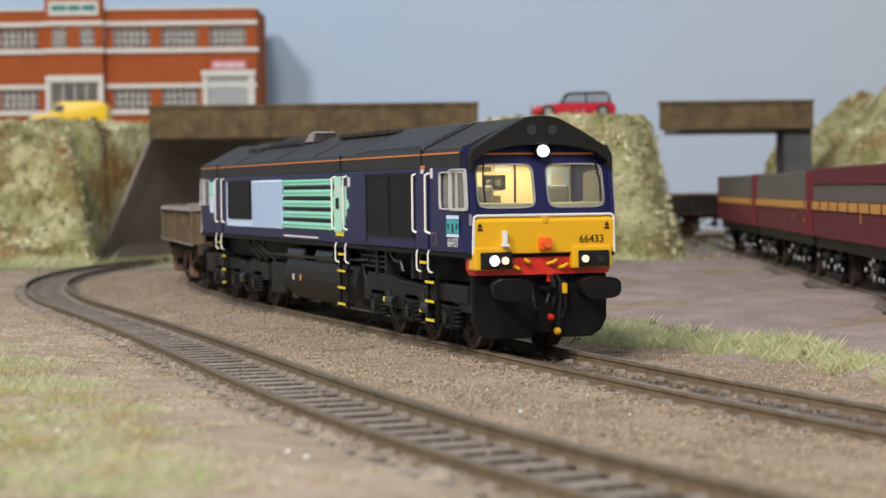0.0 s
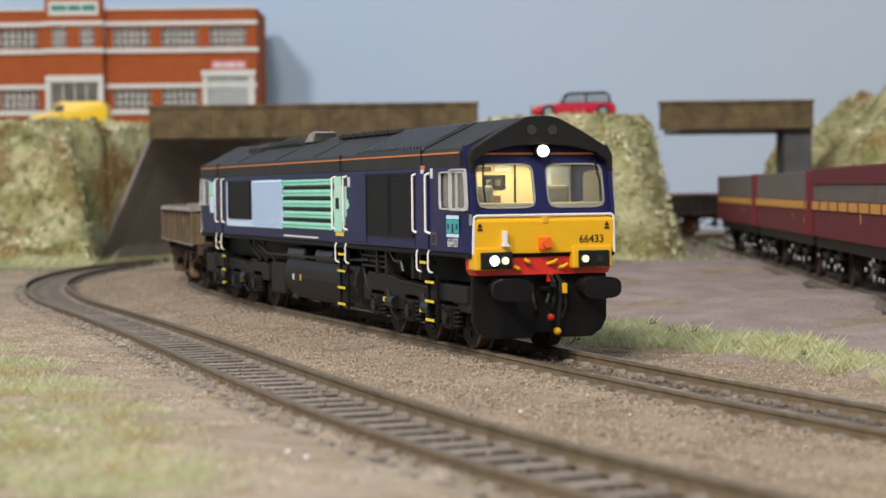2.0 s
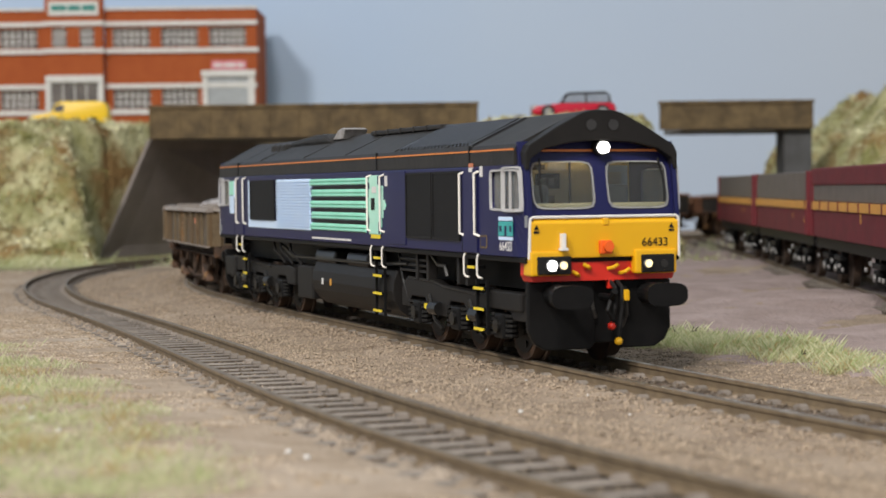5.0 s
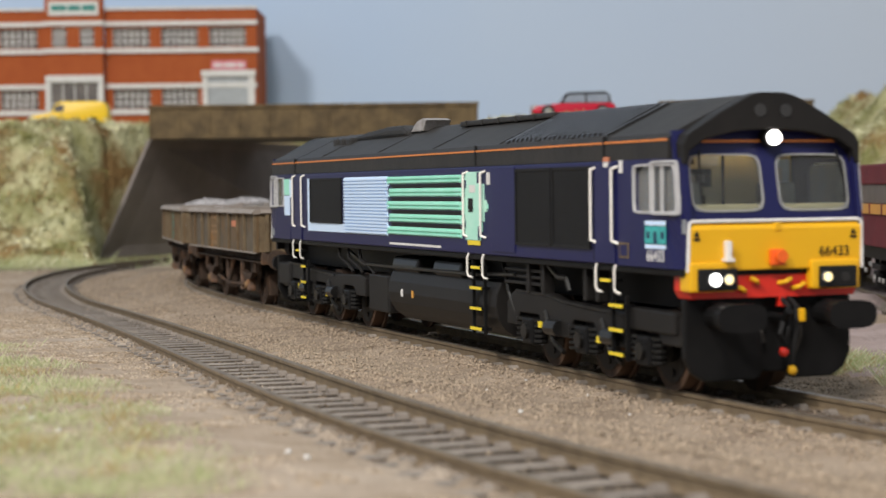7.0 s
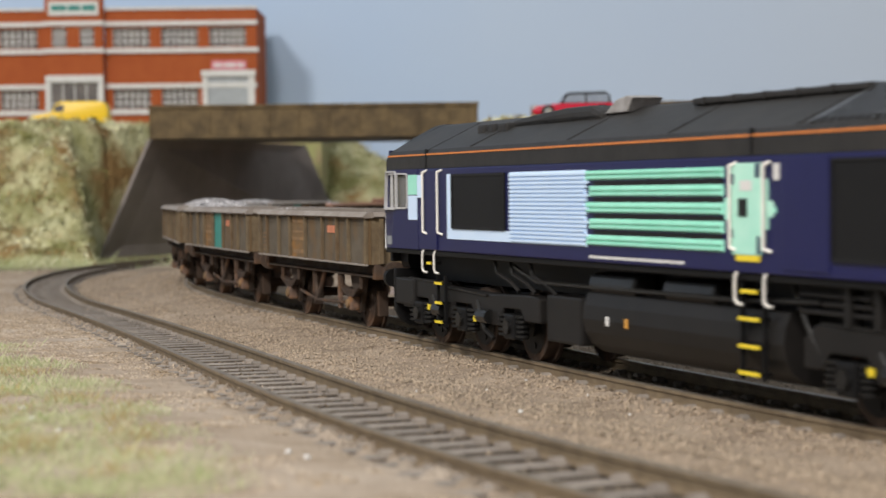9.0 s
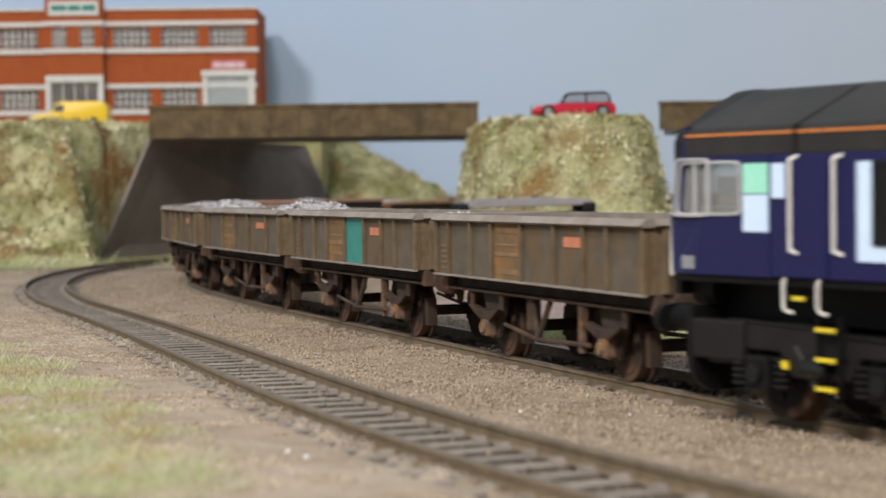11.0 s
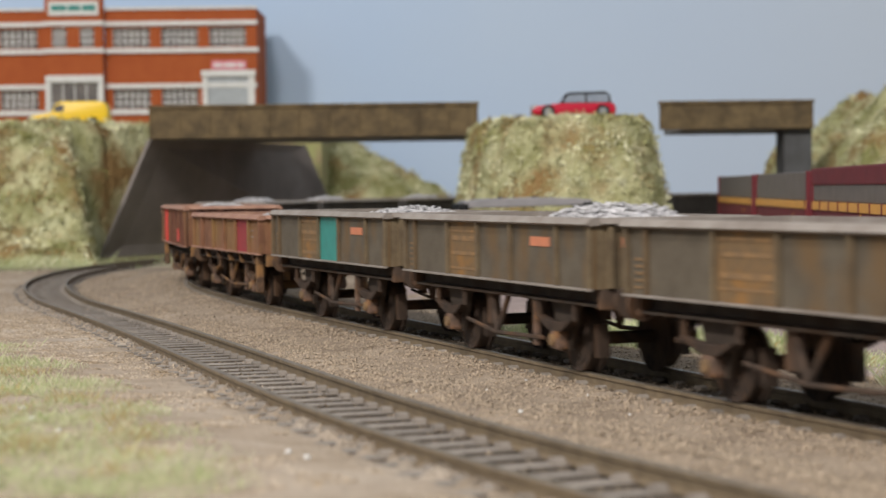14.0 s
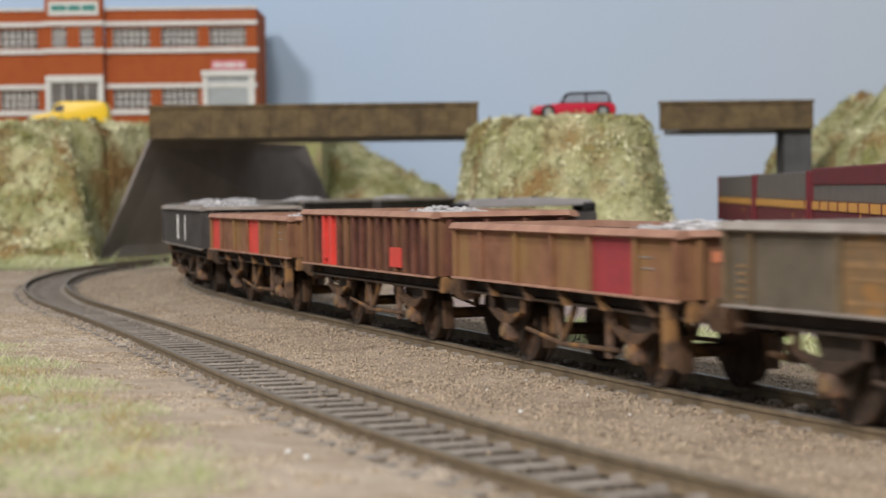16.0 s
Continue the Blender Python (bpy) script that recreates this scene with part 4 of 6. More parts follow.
        B("latch", bx(131.6, 132.5, -0.6, 0.6, 27.9, 29.3), M["yellow"], 0.2, parent=nose)
        for y in (-14.9, 14.4):
            bm = bmesh.new()
            prism(bm, [(y - 0.5, 27.2), (y + 0.5, 27.2), (y, 28.1)], "x", s * 132.25, s * 132.45)
            P("warning_triangle", bm, M["grille"], parent=nose)
            B("label_bar", bx(132.2, 132.4, y - 0.55, y + 0.55, 26.5, 26.9), M["grille"], parent=nose)
        for y, z, d in ((-6.2, 18.3, -1), (-3.8, 19.7, -1), (1.9, 19.5, 1), (4.4, 18.6, 1)):
            bm = bmesh.new()
            rod(bm, [(s * 130.8, y - d * 0.9, z - 0.35), (s * 132.0, y, z), (s * 131.8, y + d * 0.9, z + 0.5)], 0.4, 8)
            P("air_cock", bm, M["yellow"], "yellow air cock handle", cb)
        # buffers, air dam, coupling
        for y in (-10.2, 10.2):
            bm = bmesh.new()
            cyl(bm, (s * 128.3, y, 14.1), (s * 137.6, y, 14.1), 2.2, 16)
            bu = P("buffer_shank", bm, M["black"], parent=cb)
            bm = bmesh.new()
            disc_plate(bm, (y - 4.4, y + 4.4, 11.8, 16.4), lambda u, v, w: (s * (137.5 + w), u, v), 1.6, 3.2)
            P("buffer_head", bm, M["black"], parent=bu)
        for y0, y1 in ((-15.6, -1.2), (3.4, 15.6)):
            bm = bmesh.new()
            ra, rb = (3.6, 1.2) if y0 < 0 else (1.2, 3.6)
            prism(bm, [(y0, 16.8), (y0, 3.1 + ra * 1.1), (y0 + ra * 0.35, 3.1 + ra * 0.4), (y0 + ra, 3.1), (y1 - rb, 3.1), (y1 - rb * 0.35, 3.1 + rb * 0.4), (y1, 3.1 + rb * 1.1), (y1, 16.8)], "x", s * 127.8, s * 129.3, 0.35)
            P("air_dam", bm, M["black"], parent=cb)
        B("coupling_pocket", bx(124.5, 127.1, -2, 4, 8, 16.8), M["grille"], parent=cb)
        B("dam_centre", bx(127.15, 128.3, -2.6, 4.6, 4.2, 16.8), M["black"], 0.3, parent=cb)
        bm = bmesh.new()
        rod(bm, [(s * 128, 0.6, 13.6), (s * 133.5, 0.6, 13.6), (s * 135.0, 0.6, 14.8)], 0.7, 8)

        rod(bm, [(s * 133.0, 0.6, 13.2), (s * 133.6, -0.4, 11.0), (s * 133.2, 0.9, 9.2)], 0.45, 6)
        P("draw_hook", bm, M["black"], parent=cb)
        for pts in ([(128.5, -3.0, 15.6), (130.5, -2.6, 14.6), (130.4, -2.0, 11.2), (129.6, -1.2, 9.4)], [(128.5, 5.4, 15.8), (130.2, 5.2, 14.6), (130.0, 5.5, 10.0), (129.0, 5.0, 7.4)]):
            bm = bmesh.new()
            rod(bm, [(s * a, b, c) for a, b, c in pts], 0.38, 6)
            P("air_pipe", bm, M["slat"], parent=cb)
        for y, c, z1 in ((1.5, "red", 7.8), (3.0, "yellow", 4.7)):
            bm = bmesh.new()
            rod(bm, [(s * 129.4, y, 17.4), (s * 132.6, y + 0.3, 15.4), (s * 133.0, y + 0.1, 11.5), (s * 132.2, y - 0.4, z1 + 1)], 0.42, 8)
            hose = P("brake_hose", bm, M["grille"], "black brake hose with coloured cock", cb)
            bm = bmesh.new()
            bmesh.ops.create_icosphere(bm, subdivisions=2, radius=0.85, matrix=Matrix.Translation((s * 132.3, y - 0.4, z1)))
            P("hose_cock", bm, M[c], parent=hose)
            B("hose_tap", bx(132.3, 133.6, y + 0.4, y + 1.5, 12.8, 15.0) if c == "yellow" else bx(129.7, 131.0, y - 0.4, y + 0.8, 15.2, 17.4), M[c], 0.2, parent=hose)
        # inside the cab
        B("cab_floor", bx(107.6, 128, -W + 1, W - 1, 21.9, 24.5), M["grey"], parent=cb)
        B("cab_bulkhead", bx(107.6, 108.6, -W + 1, W - 1, 24.5, 41.9), M["cream"], 0, "cream cab rear wall", cb)
        B("cab_ceiling", bx(108.7, 127, -W + 1.1, W - 1.1, 41.6, 41.95), M["white"], parent=cb)
        B("control_desk", bx(124.5, 129.2, -15.4, 15.4, 24.6, 32.3), M["cream"], 0.4, parent=cb)
        for y0, y1, z0, z1, m in ((-5.2, 0.2, 35.2, 38.4, "grille"), (-4.4, -3.0, 36.0, 37.4, "white"), (-2.4, -1.0, 36.0, 37.4, "white"), (-6.5, -3.2, 39.2, 40.3, "olive2"), (-2.4, 1.6, 39.0, 40.6, "white"), (-2.6, -1.0, 32.2, 33.8, "olive2"), (2.4, 2.75, 30, 41, "grille"), (10.0, 15.8, 28, 40, "pale"), (11.4, 14.4, 33, 38.6, "white")):
            B("wall_panel", bx(108.62, 109.0, y0, y1, z0, z1), M[m], parent=cb)
        for y in (-9, 9):
            B("driver_seat", bx(114, 118, y - 3, y + 3, 28, 36), M["grey"], 0.8, parent=cb)
        return cb, nose
    cab_front, nose_front = cab(1, True)
    cab(-1, False)
    # sides
    for q in (-1, 1):
        def S(name, x0, x1, z0, z1, m, d=0.15, label="", bev=0.0, parent=None):
            return B(name, (x0, x1, q * (W + 0.01), q * (W + d), z0, z1), M[m], bev, label, parent)
        for a, b in ((-127, -102.4), (-101.6, 38.0), (38.9, 101.8), (102.6, 127)):
            S("orange_line", a, b, 42.95, 43.33, "orange", 0.12)
        for x in (-102.0, 38.45, 102.2):
            B("body_joint", (x - 0.35, x + 0.35, q * (W - 0.2), q * (W + 0.2), 40.2, 44.3), M["grille"], parent=ob)
        # grilles with slats
        for x0, x1, z0, z1, tag in ((-86.3, -57.4, 26.9, 38.6, ""), (61.0, 78.6, 24.3, 39.2, ""), (79.3, 96.6, 24.3, 39.2, "")):
            g = S("grille", x0, x1, z0, z1, "grille", 0.25, "black louvred grille", 0.05)
            n = int((z1 - z0) / 0.62)
            bm = bmesh.new()
            for k in range(n):
                z = z0 + 0.4 + k * (z1 - z0 - 0.5) / n
                box(bm, x0 + 0.5, x1 - 0.5, q * (W + 0.24), q * (W + 0.36), z, z + 0.3)
            P("louvre_screen", bm, M["grille"], parent=g)
            bm = bmesh.new()
            for xa, xb, za, zb in ((x0, x0 + 0.5, z0, z1), (x1 - 0.5, x1, z0, z1), (x0 + 0.5, x1 - 0.5, z0, z0 + 0.5), (x0 + 0.5, x1 - 0.5, z1 - 0.5, z1)):
                box(bm, xa, xb, q * (W + 0.24), q * (W + 0.5), za, zb)
            P("grille_frame", bm, M["grille"], parent=g)
        # pale blue panel round the rear grille and its ribs
        S("blue_panel", -89.5, -86.4, 24.6, 38.6, "pale", 0.12, "pale blue livery panel")
        S("blue_panel", -86.4, -55.3, 24.6, 26.8, "pale", 0.12)
        S("blue_panel", -55.3, -20.0, 24.5, 38.6, "pale", 0.12, "pale blue ribbed livery panel")
        for k in range(17):
            z = 24.8 + k * 0.81
            S("livery_rib", -55.0, -20.5 + (k % 3) * 0.8, z, z + 0.42, "pale", 0.5)
        for k in range(5):
            z = 24.9 + k * 2.95
            S("mint_stripe", -20.3 + (k % 2) * 1.5, 30.0, z, z + (1.9 if k < 4 else 1.7), "mint", 0.14, "mint green livery stripe")
            for j in range(2):
                S("livery_rib", -19.5 + (k % 2) * 1.5, 29.5, z + 0.25 + j * 0.85, z + 0.6 + j * 0.85, "mint", 0.5)
        for k in range(4):
            z = 24.9 + k * 2.95 + 1.95
            S("dark_gap", -17, 29.8, z, z + 0.75, "grille", 0.16)
        dr = S("side_door", 32.6, 41.4, 24.6, 38.9, "mintpale", 0.35, "mint green body door", 0.2)
        B("door_vent", (35.0, 37.6, q * (W + 0.36), q * (W + 0.5), 30.6, 33.4), M["grille"], parent=dr)
        for x0, x1, z0, z1, n in ((41.5, 43.4, 28.6, 36.4, "mintpale"), (43.4, 44.8, 30.6, 33.0, "mintpale"), (44.8, 45.6, 31.2, 32.2, "mint"), (41.5, 42.4, 26.4, 28.5, "mint"), (30.2, 32.5, 30, 33.5, "mint")):
            S("livery_patch", x0, x1, z0, z1, n, 0.13)
        for x0, x1, z0, z1 in ((40.0, 41.38, 36.6, 38.8), (40.4, 41.38, 24.8, 27.6), (32.62, 33.6, 35.6, 37.2), (32.62, 33.3, 27.2, 28.6)):
            B("navy_notch", (x0, x1, q * (W + 0.36), q * (W + 0.4), z0, z1), M["navy"], parent=dr)
        B("white_splash", (35.4, 39.0, q * (W + 0.36), q * (W + 0.4), 34.6, 36.2), M["white"], parent=dr)
        S("body_panel", 47.5, 60.2, 22.6, 39.6, "navy", 0.22, "", 0.1)
        S("notice_plate", 45.2, 46.6, 36.2, 38.7, "white", 0.3)
        S("notice_plate", 108.6, 109.8, 37.8, 40.0, "white", 0.25)
        B("data_panel", (130.6, 131.7, q * 16.3, q * 16.75, 27.6, 30.0), M["grey"], 0.1)
        S("notice_plate", 102.4, 104.4, 38.9, 39.8, "white", 0.34)
        S("notice_plate", 102.4, 104.4, 39.9, 40.7, "mark", 0.34)
        bm = bmesh.new()
        for k in range(24):
            box(bm, -19.0 + k * 1.5, -19.0 + k * 1.5 + 1.2, q * (W + 0.01), q * (W + 0.1), 22.5, 23.0)
        P("lettering_bar", bm, M["white"], "row of small white lettering")
        for x0, x1 in ((99.4, 105.6), (-103.5, -96.5)):
            S("cab_door", x0 - 1.2, x1 + 1.2, 22.0, 39.6, "navy", 0.3, "", 0.15)
        S("door_seam", 98.0, 98.3, 22.2, 39.6, "grille", 0.34)
        S("door_window", -106.9, -101.8 - 2.2, 33.5, 38.6, "pale", 0.4)
        S("logo_panel", -113.5, -107.9, 34.2, 38.7, "mint", 0.16, "mint green logo block")
        S("logo_panel", -113.5, -107.9, 28.5, 34.0, "pale", 0.16)
        S("data_panel", -128.0, -125.0, 22.6, 24.6, "grey", 0.12)
        dp = S("data_panel", 108.2, 112.0, 23.1, 25.8, "olive", 0.12, "small framed olive data panel")
        S("panel_field", 108.6, 111.6, 23.5, 25.4, "navy", 0.16, parent=dp)
        # logo as plain blocks
        S("logo_bar", 118.4, 126.2, 28.9, 29.7, "pale", 0.05)
        S("logo_bar", 118.4, 126.2, 25.0, 25.7, "pale", 0.05)
        for k in range(3):
            lg = S("logo_block", 118.4 + k * 2.64, 120.9 + k * 2.64, 25.85, 28.75, "teal_l", 0.05, "teal logo block")
            S("logo_cut", 119.1 + k * 2.64, 120.2 + k * 2.64, 26.7 if k != 1 else 25.85, 27.9, "navy", 0.09, parent=lg)
        lettering("66433", 2.7, M["white"], ob, Matrix.Translation((0.1223, q * (W + 0.05) * MM, 0.0237)) @ (Euler((radians(90), 0, 0 if q < 0 else radians(180))).to_matrix().to_4x4()), "number", "white running number")
        # handrails
        for x, z0, z1 in ((33.0, 25.2, 39.0), (43.1, 25.2, 39.0), (98.0, 25.5, 39.0), (106.8, 25.5, 39.0), (-102.4, 25.4, 39.6), (-93.4, 25.4, 39.6)):
            bm = bmesh.new()
            d = 1.0
            rod(bm, [(x + d, q * W, z1), (x, q * (W + 0.85), z1 - 0.5), (x, q * (W + 0.85), z0 + 0.5), (x + d, q * W, z0)], 0.27, 8)
            P("handrail", bm, M["handrail"], "white wire handrail")
        # steps: two stiles and yellow-edged treads, with hand loops
        for x0, x1, low, wide in ((33.4, 40.0, 0.0, 6.2), (98.6, 104.4, 4.2, 5.4), (-104.6, -99.4, 5.6, 4.0)):
            bm = bmesh.new()
            m0 = (x0 + x1) / 2
            for x in (m0 + low - wide / 2 - 0.25, m0 + low + wide / 2 + 0.25):
                box(bm, x - 0.22, x + 0.22, q * (W - 1.6), q * (W - 0.9), 5.0, 16.4 if low else 21.7)
            st = P("step_ladder", bm, M["black"])
            for z in (18.9, 14.6, 10.3, 6.1):
                c = m0 if z > 18 else m0 + low
                h = wide / 2 if z < 18 else wide / 2 - 0.7
                B("tread", (c - h, c + h, q * (W - 2.8), q * (W - 0.5), z - 0.35, z + 0.3), M["black"], parent=st)
                B("tread_edge", (c - h, c + h, q * (W - 0.48), q * (W - 0.2), z - 0.28, z + 0.3), M["tread"], 0, "yellow step edge", st)
            for x in (x0, x1 + 2.2 if low == 0 else x1 + 2.0):
                bm = bmesh.new()
                rod(bm, [(x, q * (W - 0.2), 21.9), (x, q * (W + 0.2), 21.0), (x, q * (W + 0.2), 17.6), (x + 0.5, q * (W + 0.1), 17.0), (x + 1.6, q * (W - 0.3), 16.8)], 0.23, 8)
                P("hand_loop", bm, M["handrail"], parent=st)
            B("step_plate", (x0 + 0.4, x1 + 1.0, q * (W + 0.05), q * (W + 0.25), 22.4 if low else 23.6, 22.9 if low else 24.6), M["tread"], 0.1, parent=st)
            for x in (x0 + 0.4, x1 + 1.0):
                B("step_bracket", (x - 0.2, x + 0.2, q * (W + 0.05), q * (W + 0.25), 22.95 if low else 24.65, 24.2 if low else 25.4), M["tread"], parent=st)
    lettering("66433", 2.35, M["grille"], nose_front, Matrix.Translation((0.13225, 0.0108, 0.0243)) @ Euler((radians(90), 0, radians(90))).to_matrix().to_4x4(), "number", "black running number")
    # roof fittings
    for a, b in ((-90, -86.5), (-84.5, -81), (-79, -74)):
        B("roof_box", (a, b, -10.0, -5.0, 46.5, 49.3), M["roof"], 0.6)
    bm = bmesh.new()
    prism(bm, [(-82, 49.2), (-66, 50.5), (-50, 51.3), (-38, 51.3), (-33, 49.8), (-33, 48), (-82, 48)], "y", -8.0, 8.0, 1.2)
    P("silencer_hood", bm, M["roof"])
    bm = bmesh.new()
    prism(bm, [(-33.5, 49.4), (-24.2, 49.4), (-22.6, 51.2), (-21.6, 52.0), (-24.2, 52.5), (-28.5, 51.9)], "y", -7.0, -0.5, 0.3)
    P("exhaust_port", bm, M["port"], "worn grey exhaust port")
    B("roof_hatch", (0, 54, -6.5, 6.5, 49.6, 50.7), M["roof"], 0.3)
    for k in range(5):
        B("hatch_strap", (4 + k * 10, 4.5 + k * 10, -6.8, 6.8, 49.4, 50.85), M["roof"], 0.2)
    fan = new("radiator_roof")
    fan.parent = ob
    for q in (-1, 1):
        for k in range(20):
            bm = bmesh.new()
            x = 54.8 + k * 2.3
            prism(bm, [(q * 16.2, 44.5), (q * 5.0, 50.0), (q * 5.0, 50.5), (q * 16.0, 45.15)], "x", x, x + 0.95)
            P("radiator_slat", bm, M["slat"], parent=fan)
        for x in (53.5, 69.5, 85.5, 101.0):
            bm = bmesh.new()
            prism(bm, [(q * 16.5, 44.4), (q * 4.2, 50.3), (q * 4.2, 50.6), (q * 16.5, 44.75)], "x", x - 0.5, x + 0.5)
            P("radiator_frame", bm, M["slat"], parent=fan)
    for x in (-78, -30, 10, 50):
        for q in (-1, 1):
            bm = bmesh.new()
            prism(bm, [(q * 16.6, 44.2), (q * 6.0, 49.2), (q * 6.0, 49.42), (q * 16.6, 44.47)], "x", x - 0.15, x + 0.15)
            P("roof_seam", bm, M["roof"])
    # under the floor
    B("underframe", (-128, 128, -9, 9, 14.5, 20.55), M["black"])
    bm = bmesh.new()
    prism(bm, [(-14.4, 16.0), (-15.4, 13.6), (-15.7, 11.0), (-15.2, 8.6), (-13.8, 6.4), (-11.6, 4.8), (-8.5, 4.0), (8.5, 4.0), (11.6, 4.8), (13.8, 6.4), (15.2, 8.6), (15.7, 11.0), (15.4, 13.6), (14.4, 16.0)], "x", -26, 44.5, 0.25)
    tank = P("fuel_tank", bm, M["tank"], "black rounded fuel tank")
    for x, m in ((-16.0, "white"), (-8.4, "gold")):
        B("gauge_plate", (x, x + 1.1, -15.9, -15.62, 10.2, 11.9), M[m], 0.1, parent=tank)
    B("equipment_box", (-43.5, -28, -15.0, 15.0, 5.5, 14.6), M["tank"], 0.5)
    for q in (-1, 1):
        for x in (60.5, 68, 88.0, 93.5):
            B("drop_bracket", (x, x + 1.6, q * 13.2, q * 15.4, 14.6, 20.5), M["tank"], 0.2)
        for z in (16.2, 17.5, 18.8):
            B("louvre_bar", (48, 67, q * 14.2, q * 15.0, z, z + 0.6), M["tank"], 0.1)
        for x in (-70, -62, -52):
            bm = bmesh.new()
            rod(bm, [(x, q * 14.6, 20.6), (x + 2, q * 15.0, 18.0), (x + 9, q * 14.8, 16.2), (x + 12, q * 14.4, 14.5)], 0.4, 6)
            P("pipe", bm, M["tank"])
    for x0, x1 in ((-24.5, -6.5), (4.5, 22)):
        for q in (-1, 1):
            bm = bmesh.new()
            prism(bm, [(q * 10.5, 15.4), (q * 14.0, 15.5), (q * 15.3, 17.2), (q * 14.6, 19.4), (q * 10.5, 19.8)], "x", x0, x1, 0.6)
            P("air_reservoir", bm, M["dkmetal"])
    for q in (-1, 1):
        bm = bmesh.new()
        rod(bm, [(-60, q * 14.5, 19.5), (-48, q * 14.8, 16.8), (-24, q * 14.8, 16.9), (30, q * 15.2, 17.2), (54, q * 15, 18.0)], 0.45, 6)
        P("pipe", bm, M["dkmetal"])
        bm = bmesh.new()
        rod(bm, [(45, q * 14.0, 20.0), (50, q * 14.8, 14.2), (54, q * 14.5, 9.0)], 0.4, 6)
        rod(bm, [(70, q * 14.6, 20.5), (76, q * 15.2, 18.4), (80, q * 15.2, 18.4), (81, q * 15.0, 16.0)], 0.5, 6)
        P("pipe", bm, M["dkmetal"])
    for c in (-87, 87):
        bg = new("bogie")
        bg.parent = ob
        B("bogie_frame", (c - 34, c + 34, -6, 6, 7, 13.5), M["black"], 0.5, parent=bg)
        for q in (-1, 1):
            o = [(c - 38, 8.0), (c - 38, 12.4), (c - 34.5, 14.7), (c - 17, 14.9), (c - 12, 13.9), (c + 16, 13.4), (c + 36, 14.0), (c + 40, 13.4), (c + 40, 8.6), (c + 32.5, 8.6), (c + 30.5, 10.8), (c + 22, 10.8), (c + 20, 7.0), (c + 7, 7.0), (c + 4.5, 10.6), (c - 4.5, 10.6), (c - 7, 7.0), (c - 19, 7.0), (c - 21.5, 10.6), (c - 31, 10.6), (c - 33, 8.0)]
            bm = bmesh.new()
            prism(bm, o, "y", q * 12.2, q * 14.9, 0.35)
            P("side_frame", bm, M["tank"], parent=bg)
            bm = bmesh.new()
            rod(bm, [(c - 33, q * 14.8, 14.9), (c - 15, q * 15.0, 14.6), (c - 8, q * 15.1, 13.8), (c + 14, q * 15.1, 13.0)], 0.3, 6)
            P("brake_pipe", bm, M["dkmetal"], parent=bg)
            for x in (c - 26, c, c + 26):
                B("axle_box", (x - 2.6, x + 2.6, q * 12.0, q * 15.6, 4.6, 9.8), M["black"], 0.5, parent=bg)
                bm = bmesh.new()
                cyl(bm, (x, q * 15.5, 7.2), (x, q * 16.3, 7.2), 1.5, 14)
                P("bearing_cap", bm, M["dkmetal"], parent=bg)
                for d in (-4.6, 4.6):
                    bm = bmesh.new()
                    for k in range(5):
                        cyl(bm, (x + d, q * 14.4, 5.2 + k * 1.0), (x + d, q * 14.4, 5.75 + k * 1.0), 1.35, 10)
                    P("coil_spring", bm, M["dkmetal"], parent=bg)
            for x in (c - 13, c + 13):
                bm = bmesh.new()
                cyl(bm, (x - 2.6, q * 15.2, 8.6), (x + 2.6, q * 15.2, 8.6), 1.5, 12)
                rod(bm, [(x - 5, q * 14.9, 11.5), (x, q * 15.4, 6.0), (x + 4, q * 15.0, 4.2)], 0.5, 6)
                P("brake_cylinder", bm, M["dkmetal"], parent=bg)
            B("yellow_tag", (c - 20.6, c - 19.4, q * 14.95, q * 15.4, 8.2, 9.4), M["tread"], parent=bg)
            B("yellow_tag", (c + 7.0, c + 8.2, q * 15.0, q * 15.5, 7.2, 8.4), M["tread"], parent=bg)
            if c > 0:
                B("sandbox", (106.5, 125.5, q * 13.0, q * 15.6, 10.6, 14.4), M["tank"], 0.4, parent=bg)
            else:
                B("sandbox", (-128, -116, q * 13.0, q * 15.6, 8.6, 14.8), M["tank"], 0.5, parent=bg)
        for x in (c - 26, c, c + 26):
            WHEELS.append((wheelset(ob, x, 7.0, 8.4, M["frame"], M["black"]), 7.0))
    # the cab lamp: a glowing plate on a spindle, dark on its other side
    lp = new("cab_lamp")
    lp.parent, lp.location = cab_front, (0.1165, 0, 0.0412)
    bm = bmesh.new()
    box(bm, -5, 5, -11, 11, -0.28, -0.1)
    part("glowing_face", bm, M["cabglow"], lp)
    bm = bmesh.new()
    box(bm, -5.2, 5.2, -11.2, 11.2, -0.09, 0.2)
    part("dark_back", bm, M["grille"], lp)
    return ob, lp


M["tank"] = mat("dusty_black_steel", (0.0072, 0.0062, 0.0057), (0.0115, 0.0098, 0.0088), 0.55, size=6, amount=0.7, spec=0.3)
M["socket"] = mat("signal_orange_cap", (0.80, 0.12, 0.012), (0.7, 0.10, 0.01), 0.5, size=3)
M["gasket"] = mat("grey_screen_gasket", (0.30, 0.295, 0.29), (0.20, 0.195, 0.19), 0.5, size=3)
M["sash"] = mat("grey_window_rubber", (0.50, 0.49, 0.49), (0.40, 0.39, 0.39), 0.5, size=3)
M["teal_l"] = mat("teal_logo", (0.05, 0.42, 0.40), None, 0.5)
M["cabglow"] = lit("warm_cab_light", (1.0, 0.80, 0.45), 9.0)
loco, cab_lamp = locomotive()
